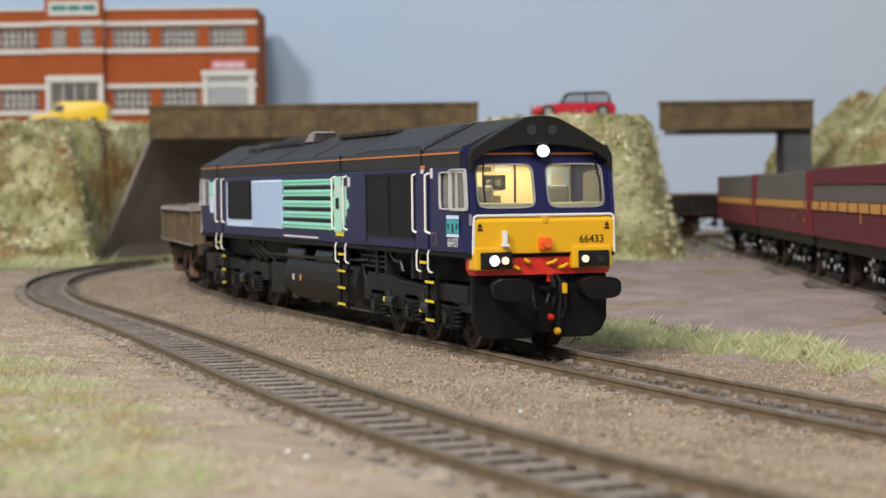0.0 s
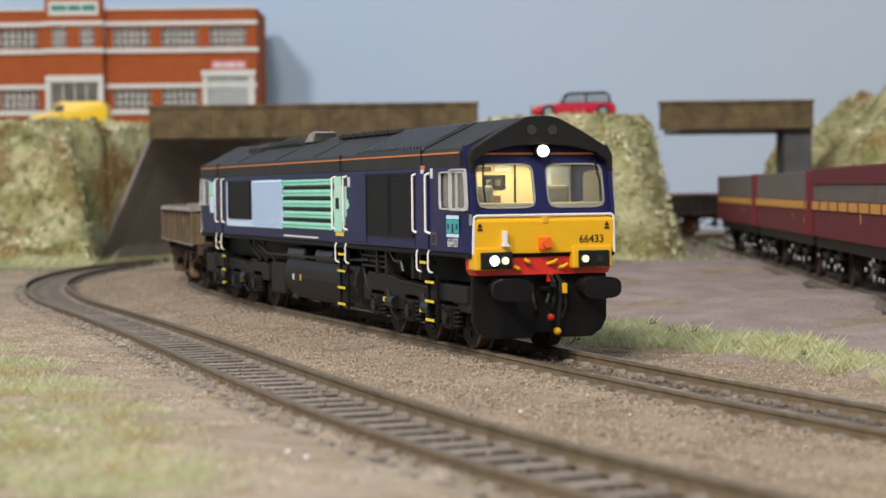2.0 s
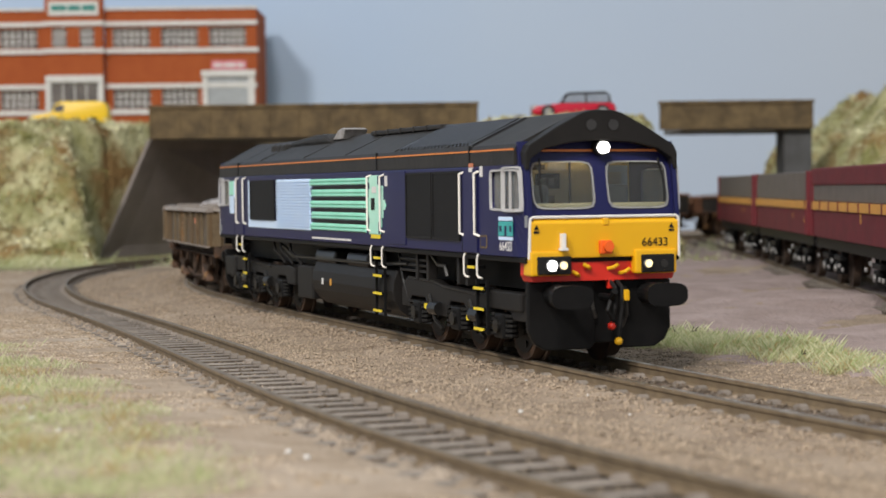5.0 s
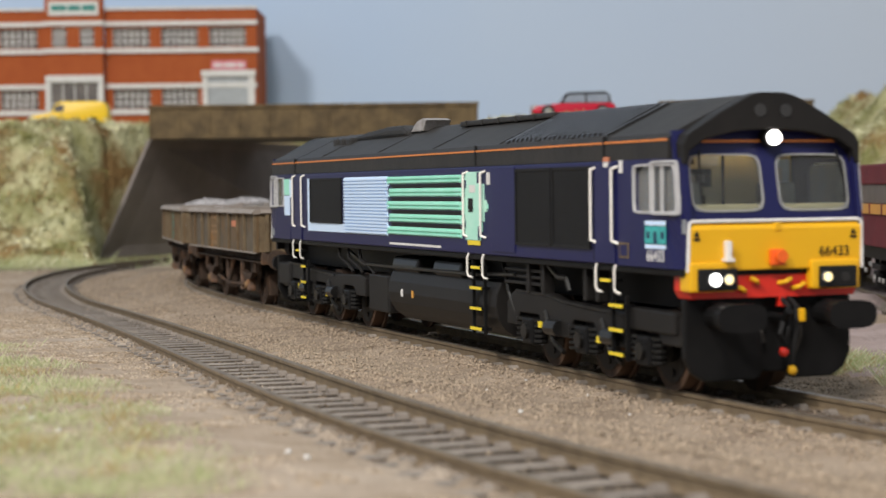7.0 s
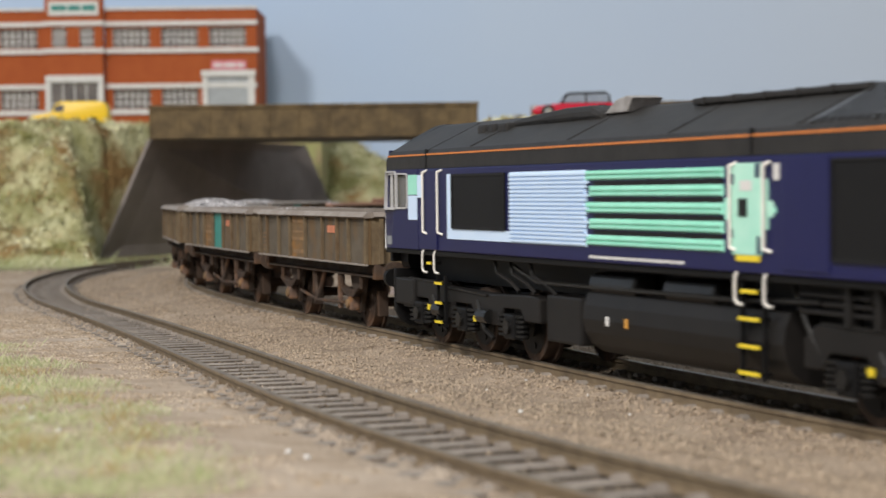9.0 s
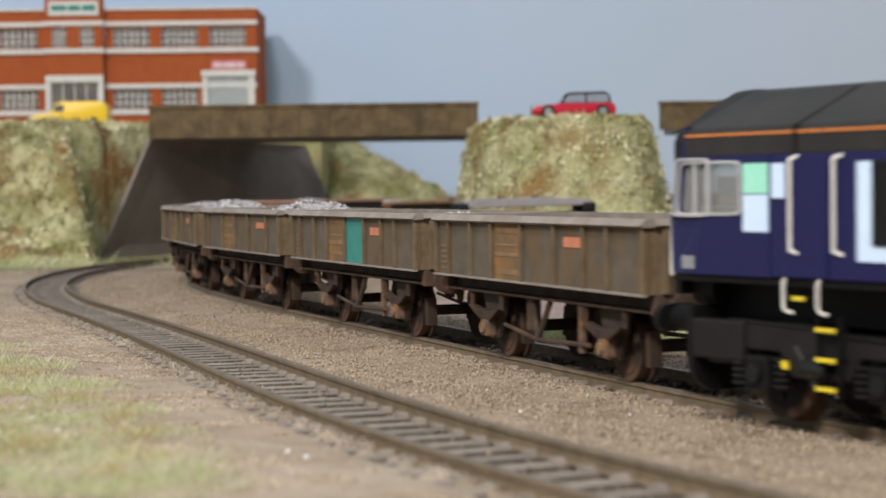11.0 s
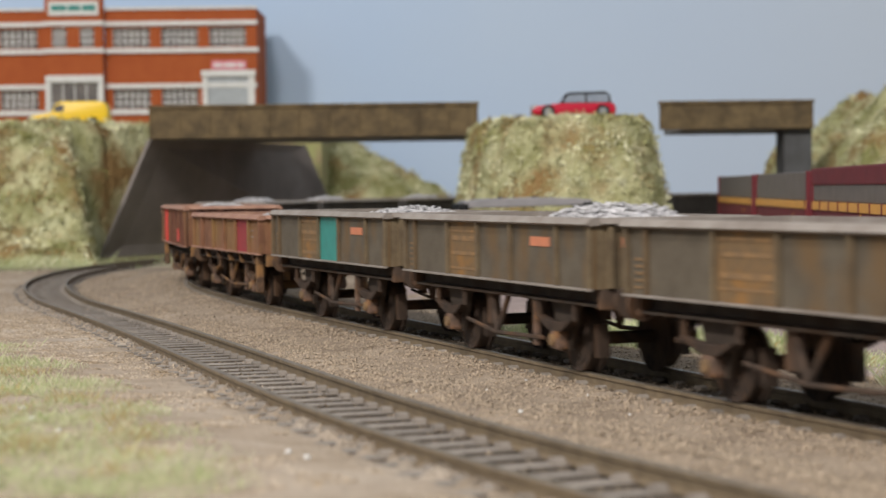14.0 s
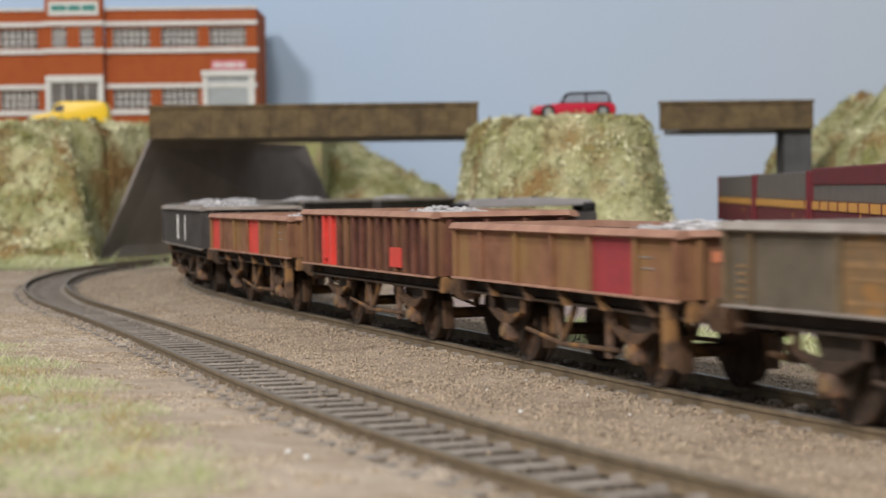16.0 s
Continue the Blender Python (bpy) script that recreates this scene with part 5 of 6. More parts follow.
# ---- the train: wagons ----
def stones(x0, x1, y0, y1, zf, n, seed, lo=0.5, hi=1.4):
    """Many small six-cornered stones lying on a surface: points and triangles."""
    rng = np.random.default_rng(seed)
    c = np.stack([rng.uniform(x0, x1, n), rng.uniform(y0, y1, n)], 1)
    z = zf(c[:, 0], c[:, 1])
    base = np.array([(1, 0, 0), (0, 1, 0), (-1, 0, 0), (0, -1, 0), (0, 0, 1), (0, 0, -1)], float)
    r = rng.uniform(lo, hi, n) * 0.5
    V = base[None] * rng.uniform(0.6, 1.25, (n, 6, 1)) * r[:, None, None] + rng.normal(size=(n, 6, 3)) * r[:, None, None] * 0.22
    a = rng.uniform(0, 6.28, n)
    R = np.zeros((n, 3, 3))
    R[:, 0, 0], R[:, 0, 1], R[:, 1, 0], R[:, 1, 1], R[:, 2, 2] = np.cos(a), -np.sin(a), np.sin(a), np.cos(a), 0.8
    V = np.einsum("nij,nkj->nki", R, V)
    V += np.concatenate([c, z[:, None]], 1)[:, None, :]
    F = np.array([(0, 1, 4), (1, 2, 4), (2, 3, 4), (3, 0, 4), (1, 0, 5), (2, 1, 5), (3, 2, 5), (0, 3, 5)])
    F = (F[None] + 6 * np.arange(n)[:, None, None]).reshape(-1, 3)
    return V.reshape(-1, 3), F


def running_gear(ob, xs, m, boxm, zb, buffers=True):
    """Solebars, springs, axle boxes, brake gear, buffers and wheels under a four-wheel wagon."""
    def B(name, lim, mm, bev=0.0, label="", parent=None):
        bm = bmesh.new()
        box(bm, *lim, bev)
        return part(name, bm, mm, parent or ob, label)
    B("underframe", (-50, 50, -7, 7, zb - 3.6, zb - 0.05), M["sole"])
    for q in (-1, 1):
        bm = bmesh.new()
        prism(bm, [(q * 12.2, zb - 3.4), (q * 15.0, zb - 3.4), (q * 15.0, zb - 2.9), (q * 12.9, zb - 2.7), (q * 12.9, zb - 0.7), (q * 15.0, zb - 0.5), (q * 15.0, zb - 0.05), (q * 12.2, zb - 0.05)], "x", -51, 51)
        part("solebar", bm, M["sole"], ob)
        for x in xs:
            bm = bmesh.new()
            prism(bm, [(x - 6.5, zb - 3.4), (x - 2.2, 4.2), (x + 2.2, 4.2), (x + 6.5, zb - 3.4)], "y", q * 11.4, q * 12.4)
            part("axle_guard", bm, M["sole"], ob)
            ab = B("axle_box", (x - 1.9, x + 1.9, q * 12.4, q * 15.0, 4.4, 8.0), boxm, 0.6, "rusty axle box")
            bm = bmesh.new()
            cyl(bm, (x, q * 14.9, 6.2), (x, q * 15.5, 6.2), 1.15, 14)
            part("axle_cap", bm, M["gold_r"], ab, "ochre round bearing cap")
            bm = bmesh.new()
            for k in range(6):
                w = 8.6 - 1.05 * k
                for j in range(8):
                    xa, xb = -w + j * w / 4, -w + (j + 1) * w / 4
                    za, zz = 10.7 - 1.0 * (1 - (xa / 8.6) ** 2) - k * 0.3, 10.7 - 1.0 * (1 - (xb / 8.6) ** 2) - k * 0.3
                    prism(bm, [(x + xa, za), (x + xb, zz), (x + xb, zz - 0.27), (x + xa, za - 0.27)], "y", q * 13.0, q * (15.0 - 0.04 * k))
            part("leaf_spring", bm, m, ob)
            bm = bmesh.new()
            for d in (-8.4, 8.4):
                rod(bm, [(x + d, q * 14.0, 10.3), (x + d * 1.02, q * 14.0, zb - 3.2)], 0.7, 6)
            part("spring_hanger", bm, m, ob)
            bm = bmesh.new()
            for d in (-8.6, 8.6):
                prism(bm, [(x + d - 1.0, 3.2), (x + d + 0.9, 3.2), (x + d * 0.93 + 0.8, 9.5), (x + d * 0.93 - 0.6, 9.5)], "y", q * 7.2, q * 9.6)
            part("brake_shoe", bm, m, ob)
        bm = bmesh.new()
        rod(bm, [(xs[1] - 6, q * 14.4, 6.2), (-2, q * 14.2, 5.6), (xs[0] + 10, q * 14.0, 7.4)], 0.45, 6)
        rod(bm, [(-6, q * 13.4, zb - 3.4), (-2, q * 14.0, 5.6), (3, q * 13.4, zb - 3.4)], 0.6, 6)
        part("brake_lever", bm, m, ob)
        B("lever_guide", (xs[1] - 11, xs[1] - 9.6, q * 13.4, q * 14.6, 4.4, zb - 3.3), boxm, 0.2)
        B("brake_bracket", (-9, -5, q * 12.0, q * 13.6, 7.0, zb - 3.4), m, 0.3)
        if buffers:
            for e in (-1, 1):
                bm = bmesh.new()
                cyl(bm, (e * 52.6, q * 11.4, zb - 2.2), (e * 56.4, q * 11.4, zb - 2.2), 1.7, 12)
                bu = part("buffer", bm, m, ob)
                bm = bmesh.new()
                cyl(bm, (e * 56.3, q * 11.4, zb - 2.2), (e * 57.4, q * 11.4, zb - 2.2), 3.0, 18)
                part("buffer_head", bm, m, bu)
    for e in (-1, 1):
        B("headstock", (e * 50.6, e * 52.7, -15.2, 15.2, zb - 3.8, zb - 0.06), m, 0.3)
        bm = bmesh.new()
        rod(bm, [(e * 52, 0, 7.2), (e * 59.3, 0, 7.0), (e * 59.4, 0, 9.4)], 0.6, 6)
        part("coupling", bm, m, ob)
        for x in [xs[0 if e < 0 else 1]]:
            WHEELS.append((wheelset(ob, x, 6.2, 8.4, M["frame"], m), 6.2))


def open_wagon(name, label, top, zb, widths, panel_mats, body, rim, gear, boxm, load, seed, rib=0.9, xs=(-29.5, 29.5), braced=False, marks=(), red_ribs=(), group="wagons of the train"):
    """An open box wagon: floor, ribbed sides of separate panels, ends, rim, load and running gear."""
    ob = thing(name, label, "wagon", group)

    def B(nm, lim, mm, bev=0.0, lab="", parent=None):
        bm = bmesh.new()
        box(bm, *lim, bev)
        return part(nm, bm, mm, parent or ob, lab)
    L = sum(widths) / 2
    dark_back = rib > 1.0  # the side towards the backdrop is dark grey instead
    B("floor", (-L + 0.7, L - 0.7, -15.8, 15.8, zb, zb + 0.8), body)
    for q in (-1, 1):
        x = -L
        for i, w in enumerate(widths):
            mm = M["coal"] if dark_back and q > 0 else panel_mats[i]
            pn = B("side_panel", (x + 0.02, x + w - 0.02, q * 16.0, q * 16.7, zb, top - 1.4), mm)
            B("rib", (x - 0.02 + (0.1 if i == 0 else -rib / 2), x + (rib + 0.3 if i == 0 else rib / 2), q * 16.72, q * 17.6, zb + 0.1, top - 1.45), M["coal"] if dark_back and q > 0 else M["patch"] if i in red_ribs else body, 0.12)
            if mm is M["rust"]:
                for k in range(4):
                    za = zb + 1.6 + k * 2.7 + 0.5 * math.sin(seed * 1.7 + 2.3 * k)
                    B("rust_bar", (x + 1.2 + 0.8 * math.sin(seed + k * 1.9), x + w - 1.6 + 0.7 * math.cos(seed * 2.1 + k), q * 16.71, q * 16.78, za, za + 0.8 + 0.3 * math.sin(k * 4.1 + seed)), M["gold_r"], parent=pn)
            x += w
        B("rib", (L - rib - 0.3, L - 0.05, q * 16.72, q * 17.6, zb + 0.1, top - 1.45), body, 0.12)
        B("bottom_edge", (-L, L, q * 16.72, q * 17.9, zb - 0.35, zb + 0.08), rim, 0.08)
        bm = bmesh.new()
        prism(bm, [(q * 15.6, top - 1.38), (q * 17.6, top - 1.55), (q * 18.2, top - 1.2), (q * 17.2, top), (q * 15.6, top)], "x", -L - 0.6, L + 0.6)
        part("rim", bm, rim, ob)
        for (xa, xb, za, zz, mk) in () if dark_back and q > 0 else marks:
            B("painted_patch", (xa, xb, q * 16.72, q * (17.7 if rib > 1.5 else 16.85), za, zz), mk)
        if braced:
            x = -L
            for w in widths[:-1]:
                x += w
                bm = bmesh.new()
                prism(bm, [(x - 0.8, zb + 0.1), (x + 0.8, zb + 0.1), (x + 5.2, zb - 3.3), (x + 3.2, zb - 3.3)], "y", q * 15.1, q * 16.4)
                part("side_brace", bm, M["rustgear"], ob)
            B("end_post", (L - 6.5, L - 3.8, q * 15.2, q * 17.2, 5.0, zb - 0.4), M["rustgear"], 0.3)
    for e in (-1, 1):
        B("end_panel", (e * (L - 0.7), e * L, -15.9, 15.9, zb, top - 1.4), body)
        for y in (-13.5, -4.6, 4.6, 13.5):
            B("end_rib", (e * L, e * (L + 0.9), y - 0.6, y + 0.6, zb + 0.1, top - 1.45), body, 0.12)
        bm = bmesh.new()
        prism(bm, [(e * (L - 1.2), top - 1.38), (e * (L + 0.9), top - 1.38), (e * (L + 1.4), top - 1.1), (e * (L + 0.6), top), (e * (L - 1.2), top)], "y", -15.58, 15.58)
        part("rim", bm, rim, ob)
        B("painted_patch", (e * (L + 0.01), e * (L + 0.1), -11.0, -8.2, top - 5.4, top - 3.6), M["mark"])
    if load:
        c, spread, peak = load

        def zf(x, y):
            return zb + 5.5 + (peak - 5.5) * np.exp(-((x - c) / spread) ** 2) * (1 - (np.abs(y) / 17) ** 3) + 0.5 * wobble(x, y, 0.5)
        V, F = stones(-L + 1, L - 1, -15.3, 15.3, zf, 4500, seed, 0.6, 1.5)
        st = soup("stone_load", V, F, M["load"], ob)
        tagged(st, "pale grey stone load", "", "", "stuff")
        bm = bmesh.new()
        bmesh.ops.create_grid(bm, x_segments=40, y_segments=14, size=1.0, matrix=Matrix.Diagonal((L - 1.0, 15.5, 1, 1)))
        for v in bm.verts:
            v.co.z = float(zf(v.co.x, v.co.y)) - 0.3
        part("load_bed", bm, M["load"], ob)
    running_gear(ob, xs, gear, boxm, zb)
    return ob


M["gold_r"] = mat("ochre_rust_bar", (0.26, 0.145, 0.058), (0.16, 0.10, 0.052), 0.8, size=2.0, amount=0.9)
WID = [8.3, 13.2, 12, 16, 16.5, 13.5, 10.2, 15.3]
O, O2, R_ = M["olive"], M["olive2"], M["rust"]
MK = [(17.2, 25.5, 24.3, 26.2, M["mark"])]


def green(i, teal, load):
    lab = "olive green open ballast wagon with a teal side panel" if teal else "olive green open ballast wagon with rusty side panel"
    if i < 2:
        wid, pm, mk = WID, [O2, O2, O2, R_, M["teal"] if teal else O2, O2, O2, O2], MK
    else:
        wid, pm, mk = [7.3, 21.7, 18.3, 18.5, 23.4, 15.8], [O2, O2, R_, M["teal"] if teal else O2, O2, O2], [(23.0, 32.5, 24.2, 26.0, M["mark"])]
    mk = mk + [(-49.5, -47.0, 18 + k * 1.2, 18.5 + k * 1.2, M["gold_r"]) for k in range(5)]
    return open_wagon("ballast_wagon", lab, 29.9, 16.95, wid, pm, O, M["rim"], M["frame"], M["axlebox"], load, 40 + i, marks=mk)


def brown(i, red_at, load):
    pm = [M["brown"]] * 6
    pm[red_at] = M["crimson"] if i == 5 else M["patch"]
    if i != 5:
        pm[0] = M["patch"]
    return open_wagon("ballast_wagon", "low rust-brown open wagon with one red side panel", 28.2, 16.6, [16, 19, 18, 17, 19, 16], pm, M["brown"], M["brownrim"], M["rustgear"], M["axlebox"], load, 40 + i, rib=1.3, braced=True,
                      marks=[(37.5, 42.4, 23.3, 23.55, M["rim"]), (38.2, 43, 21.4, 21.65, M["rim"])])


def ribbed(i, body, load, marks, lab, rim, red=()):
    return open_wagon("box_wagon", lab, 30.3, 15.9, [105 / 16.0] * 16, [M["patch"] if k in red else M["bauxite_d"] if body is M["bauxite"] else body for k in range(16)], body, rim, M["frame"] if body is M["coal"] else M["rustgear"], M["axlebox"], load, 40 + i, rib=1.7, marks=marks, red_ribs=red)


wagons = []
for i in range(14):
    if i < 5:
        w = green(i, i in (1, 4), {0: None, 1: (38, 20, 12), 2: (26, 24, 14.7), 3: (26, 32, 14.7), 4: (24, 22, 13.6)}[i])
    elif i in (5, 7):
        w = brown(i, 4 if i == 5 else 3, (28, 26, 12.0))
    elif i == 6:
        w = ribbed(i, M["bauxite"], (14, 26, 14.6), [(23.2, 31.2, 17.2, 21.8, M["patch"]), (-33.6, -31.0, 17.5, 23.5, M["patch"])], "dark red-brown ribbed box wagon with bright red patches", M["brownrim"], (3, 4))
    else:
        w = ribbed(i, M["coal"], (10, 32, 15.6), [(-12, -10.5, 18, 27, M["white"]), (10, 11.5, 18, 27, M["white"])] if i == 8 else [], "dark grey ribbed box wagon heaped with pale stone", M["rim"])
    wagons.append(w)
# ---- parked hoppers on the siding ----
siding_T = math.atan2(770, 38)


def siding():
    ob = thing("railway_track_siding", "straight siding track under the parked maroon hoppers", "railway track", "", "structure")
    d = (math.sin(siding_T) * 8.25, -math.cos(siding_T) * 8.25)
    for s in (-1, 1):
        rail("rail", [(x + s * d[0], y + s * d[1]) for x, y in zip(SX[::5], SY[::5])], ob)
    me = sleeper_mesh()
    n = 90
    for i in range(n):
        sl = new("sleeper", me)
        sl.parent, sl.matrix_basis = ob, at_mm(np.interp(i / n, [0, 1], [146, 184]), np.interp(i / n, [0, 1], [560, 1330]), 0, math.degrees(siding_T))


siding()


def hopper(hood):
    """A maroon hopper: cradle frame with posts, weathered upper body, ochre band, wheels."""
    ob = thing("hopper_wagon", "parked maroon hopper wagon with " + ("ochre band and maroon hood" if hood else "grey upper body, ochre band"), "wagon", "parked hoppers")

    def B(nm, lim, mm, bev=0.0, lab="", parent=None):
        bm = bmesh.new()
        box(bm, *lim, bev)
        return part(nm, bm, mm, parent or ob, lab)
    L = 84.5
    B("lower_body", (-L, L, -16.5, 16.5, 16.5, 26.2), M["maroon"], 0.4)
    bm = bmesh.new()
    prism(bm, [(-L + 1, 29.4), (L - 1, 29.4), (L - 4, 40.4), (-L + 4, 40.4)], "y", -16.2, 16.2, 0.4)
    up = part("upper_body", bm, M["alu"], ob, "weathered grey upper body")
    for q in (-1, 1):
        B("ochre_band", (-L, L, q * 16.0, q * 17.0, 26.3, 29.3), M["gold"], 0.2, "ochre yellow band")
        bays = 8
        for k in range(bays + 1):
            x = -L + 3 + k * (2 * L - 6) / bays
            if hood or k % bays == 0:
                B("post", (x - 0.7, x + 0.7, q * 16.52, q * 17.25, 16.6 if k % bays == 0 else 26.25, 29.6), M["maroon"], 0.2)
        for x, za in ((-L + 7, 19.5), (-L + 62, 23.0)) if hood else ((-L + 8, 21.0), (-L + 40, 22.5)):
            B("painted_mark", (x, x + 1.6, q * 16.52, q * 16.62, za, 26.2 if hood else za + 1.8), M["gold"])
        for x in (-78, -52, -46, -30, -22, 24, 31, 47, 55, 78):
            B("brake_fitting", (x - 0.5, x + 0.5, q * 14.6, q * 15.4, 7.8 + 2.2 * math.sin(x), 9.2 + 2.2 * math.sin(x)), M["steel"], 0.2)
    for e in (-1, 1):
        B("end_frame", (e * (L - 2.5), e * (L + 0.5), -16.9, 16.9, 16.5, 40.6), M["maroon"], 0.5)
    if hood:
        B("hood", (-L + 1, L - 1, -16.7, 16.7, 35.2, 41.4), M["maroon"], 0.6, "maroon hood")
    B("underframe", (-L, L, -9, 9, 11.5, 16.9), M["black"], 0.3)
    for q in (-1, 1):
        B("solebar", (-L - 1, L + 1, q * 12.5, q * 14.5, 12.5, 16.9), M["black"], 0.2)
        for e in (-1, 1):
            bm = bmesh.new()
            cyl(bm, (e * (L + 1), q * 11.4, 14), (e * (L + 5), q * 11.4, 14), 2.6, 14)
            part("buffer", bm, M["black"], ob)
        for x in (-64, -38, 38, 64):
            B("axle_box", (x - 2.2, x + 2.2, q * 12.3, q * 15.0, 4.5, 9.0), M["black"], 0.5)
            B("spring", (x - 7, x + 7, q * 12.6, q * 14.6, 9.2, 11.0), M["black"], 0.3)
            bm = bmesh.new()
            cyl(bm, (x, q * 15.0, 6.6), (x, q * 15.5, 6.6), 1.3, 12)
            part("bearing_cap", bm, M["steel"], ob)
            bm = bmesh.new()
            cyl(bm, (x, q * 7.2, 6.4), (x, q * 9.8, 6.4), 6.4, 24)
            part("wheel", bm, M["frame"], ob)
            B("brake_shoe", (x + 6.6, x + 9.0, q * 8, q * 12, 4, 12.4), M["tank"], 0.3)
    return ob


def on_siding(y):
    return at_mm(146 + (y - 560) * 38 / 770, y, 0, math.degrees(siding_T))


plain = hopper(False)
plain.matrix_basis = on_siding(979)
copy_thing(plain, on_siding(799))
hooded = hopper(True)
hooded.matrix_basis = on_siding(619)


# ---- low sheeted wagon standing behind the main line ----
def sheeted_wagon():
    ob = thing("flat_wagon", "low parked wagon with grey sheeted load", "wagon", "", "", at_mm(38, 905, 0, 8))
    bm = bmesh.new()
    prism(bm, [(-30, 26.2), (30, 27.2), (31.5, 29.6), (24, 30.4), (8, 31.0), (-18, 30.6), (-30, 29.6)], "y", -12, 12, 0.6)
    part("sheeted_load", bm, M["tarp"], ob)
    for x0, x1 in ((-32.5, -27.5), (26.5, 33.0)):
        bm = bmesh.new()
        box(bm, x0, x1, -12.5, 12.5, 24.0, 28.6, 1.2)
        part("end_bolster", bm, M["grille"], ob)
    for x in (-11, 6):
        bm = bmesh.new()
        box(bm, x - 1.2, x + 1.2, -3, 3, 30.2, 31.4, 0.4)
        part("strap_block", bm, M["grille"], ob)
    bm = bmesh.new()
    box(bm, -33, 33, -14, 14, 13, 24, 0.5)
    part("body", bm, M["coal"], ob)
    for x in (-20, 20):
        for q in (-1, 1):
            bm = bmesh.new()
            cyl(bm, (x, q * 7.2, 6.3 - 4.4), (x, q * 9.8, 6.3 - 4.4), 6.3, 24)
            part("wheel", bm, M["frame"], ob)
    bm = bmesh.new()
    box(bm, -31, 31, -8, 8, 5, 13)
    part("underframe", bm, M["black"], ob)
    return ob


sheeted_wagon()


# ---- road vehicles on the hills ----
def wheel_at(ob, x, y, z, r, w):
    bm = bmesh.new()
    cyl(bm, (x, y - w / 2, z), (x, y + w / 2, z), r, 20)
    wl = part("wheel", bm, M["grille"], ob)
    s = -1 if y < 0 else 1
    bm = bmesh.new()
    cyl(bm, (x, y + s * w * 0.5, z), (x, y + s * (w * 0.5 + 0.15), z), r * 0.6, 16)
    part("hub_cap", bm, M["steel"], wl)


def van():
    """An old panel van: bonnet to the left, tall rounded body."""
    ob = thing("delivery_van", "bright yellow vintage delivery van parked by the factory", "van", "", "", at_mm(-258, 1325, 79.6, 2))
    bm = bmesh.new()
    prism(bm, [(-26, 4), (-27, 7), (-25.5, 9.5), (-12, 11.5), (-8.5, 17.5), (-5, 19.2), (22, 19.4), (26, 17.5), (27.5, 12), (27.5, 4)], "y", -10, 10, 1.5)
    part("body", bm, M["vanyellow"], ob, "", True)
    for q in (-1, 1):
        bm = bmesh.new()
        prism(bm, [(-10.2, 12.2), (-7.4, 17.0), (-2.6, 17.0), (-2.6, 12.2)], "y", q * 10.05, q * 10.25)
        part("side_window", bm, M["pane"], ob)
        bm = bmesh.new()
        prism(bm, [(-27.5, 4.5), (-25.5, 8.2), (-21, 9.2), (-15, 7.5), (-12, 4)], "y", q * 8.2, q * 11, 0.8)
        part("front_wing", bm, M["vanyellow"], ob)
        wheel_at(ob, -20, q * 8.8, 4.2, 4.2, 3)
        wheel_at(ob, 17, q * 8.8, 4.2, 4.2, 3)
        bm = bmesh.new()
        cyl(bm, (-27.6, q * 6.5, 8.0), (-26.0, q * 6.5, 8.0), 1.3, 14)
        part("headlamp", bm, M["steel"], ob)
    bm = bmesh.new()
    box(bm, -28.6, -27.4, -9, 9, 3.6, 4.8, 0.3)
    part("bumper", bm, M["steel"], ob)
    return ob


def small_car():
    """A small hatchback with a dark roof."""
    ob = thing("small_car", "glossy red small hatchback with dark roof on the mound", "car", "", "", at_mm(75, 1085, 74.2, 3))
    bm = bmesh.new()
    prism(bm, [(-23, 2.2), (-24, 4.5), (-22.5, 7.2), (-9, 8.8), (21.5, 8.9), (23, 7), (23.2, 2.2)], "y", -10.5, 10.5, 1.2)
    part("body", bm, M["carred"], ob, "", True)
    bm = bmesh.new()
    prism(bm, [(-9.5, 8.8), (-4.2, 13.6), (18.5, 14.0), (21.3, 8.9)], "y", -9.2, 9.2, 0.8)
    part("glasshouse", bm, M["carglass"], ob, "pale solid glasshouse, light through the windows coloured in")
    bm = bmesh.new()
    prism(bm, [(-5.0, 13.7), (-3.5, 14.9), (17.5, 15.3), (19.3, 14.1)], "y", -9.5, 9.5, 0.5)
    part("roof", bm, M["roof"], ob, "dark roof panel")
    for q in (-1, 1):
        for x in (-6.5, 6.0, 19.3):
            bm = bmesh.new()
            prism(bm, [(x - 2.2 if x < 0 else x - 0.5, 8.8), (x + 1.8 if x < 0 else x - 0.3, 13.8), (x + 2.8 if x < 0 else x + 0.6, 13.8), (x - 0.8 if x < 0 else x + 0.8, 8.8)], "y", q * 9.1, q * 9.6)
            part("pillar", bm, M["roof"], ob)
        wheel_at(ob, -15.5, q * 9.6, 3.9, 3.9, 2.6)
        wheel_at(ob, 15.5, q * 9.6, 3.9, 3.9, 2.6)
        bm = bmesh.new()
        cyl(bm, (-23.6, q * 7.2, 6.3), (-21.4, q * 7.2, 6.9), 1.6, 14)
        part("headlamp", bm, M["steel"], ob)
    return ob


van()
small_car()


# ---- scatter on the ground ----
def near_ground(x, y):
    return np.maximum(ground_z(x, y, line_distance(x, y)), np.where(np.abs(x + 100) < 158, verge_z(x, y), -9))


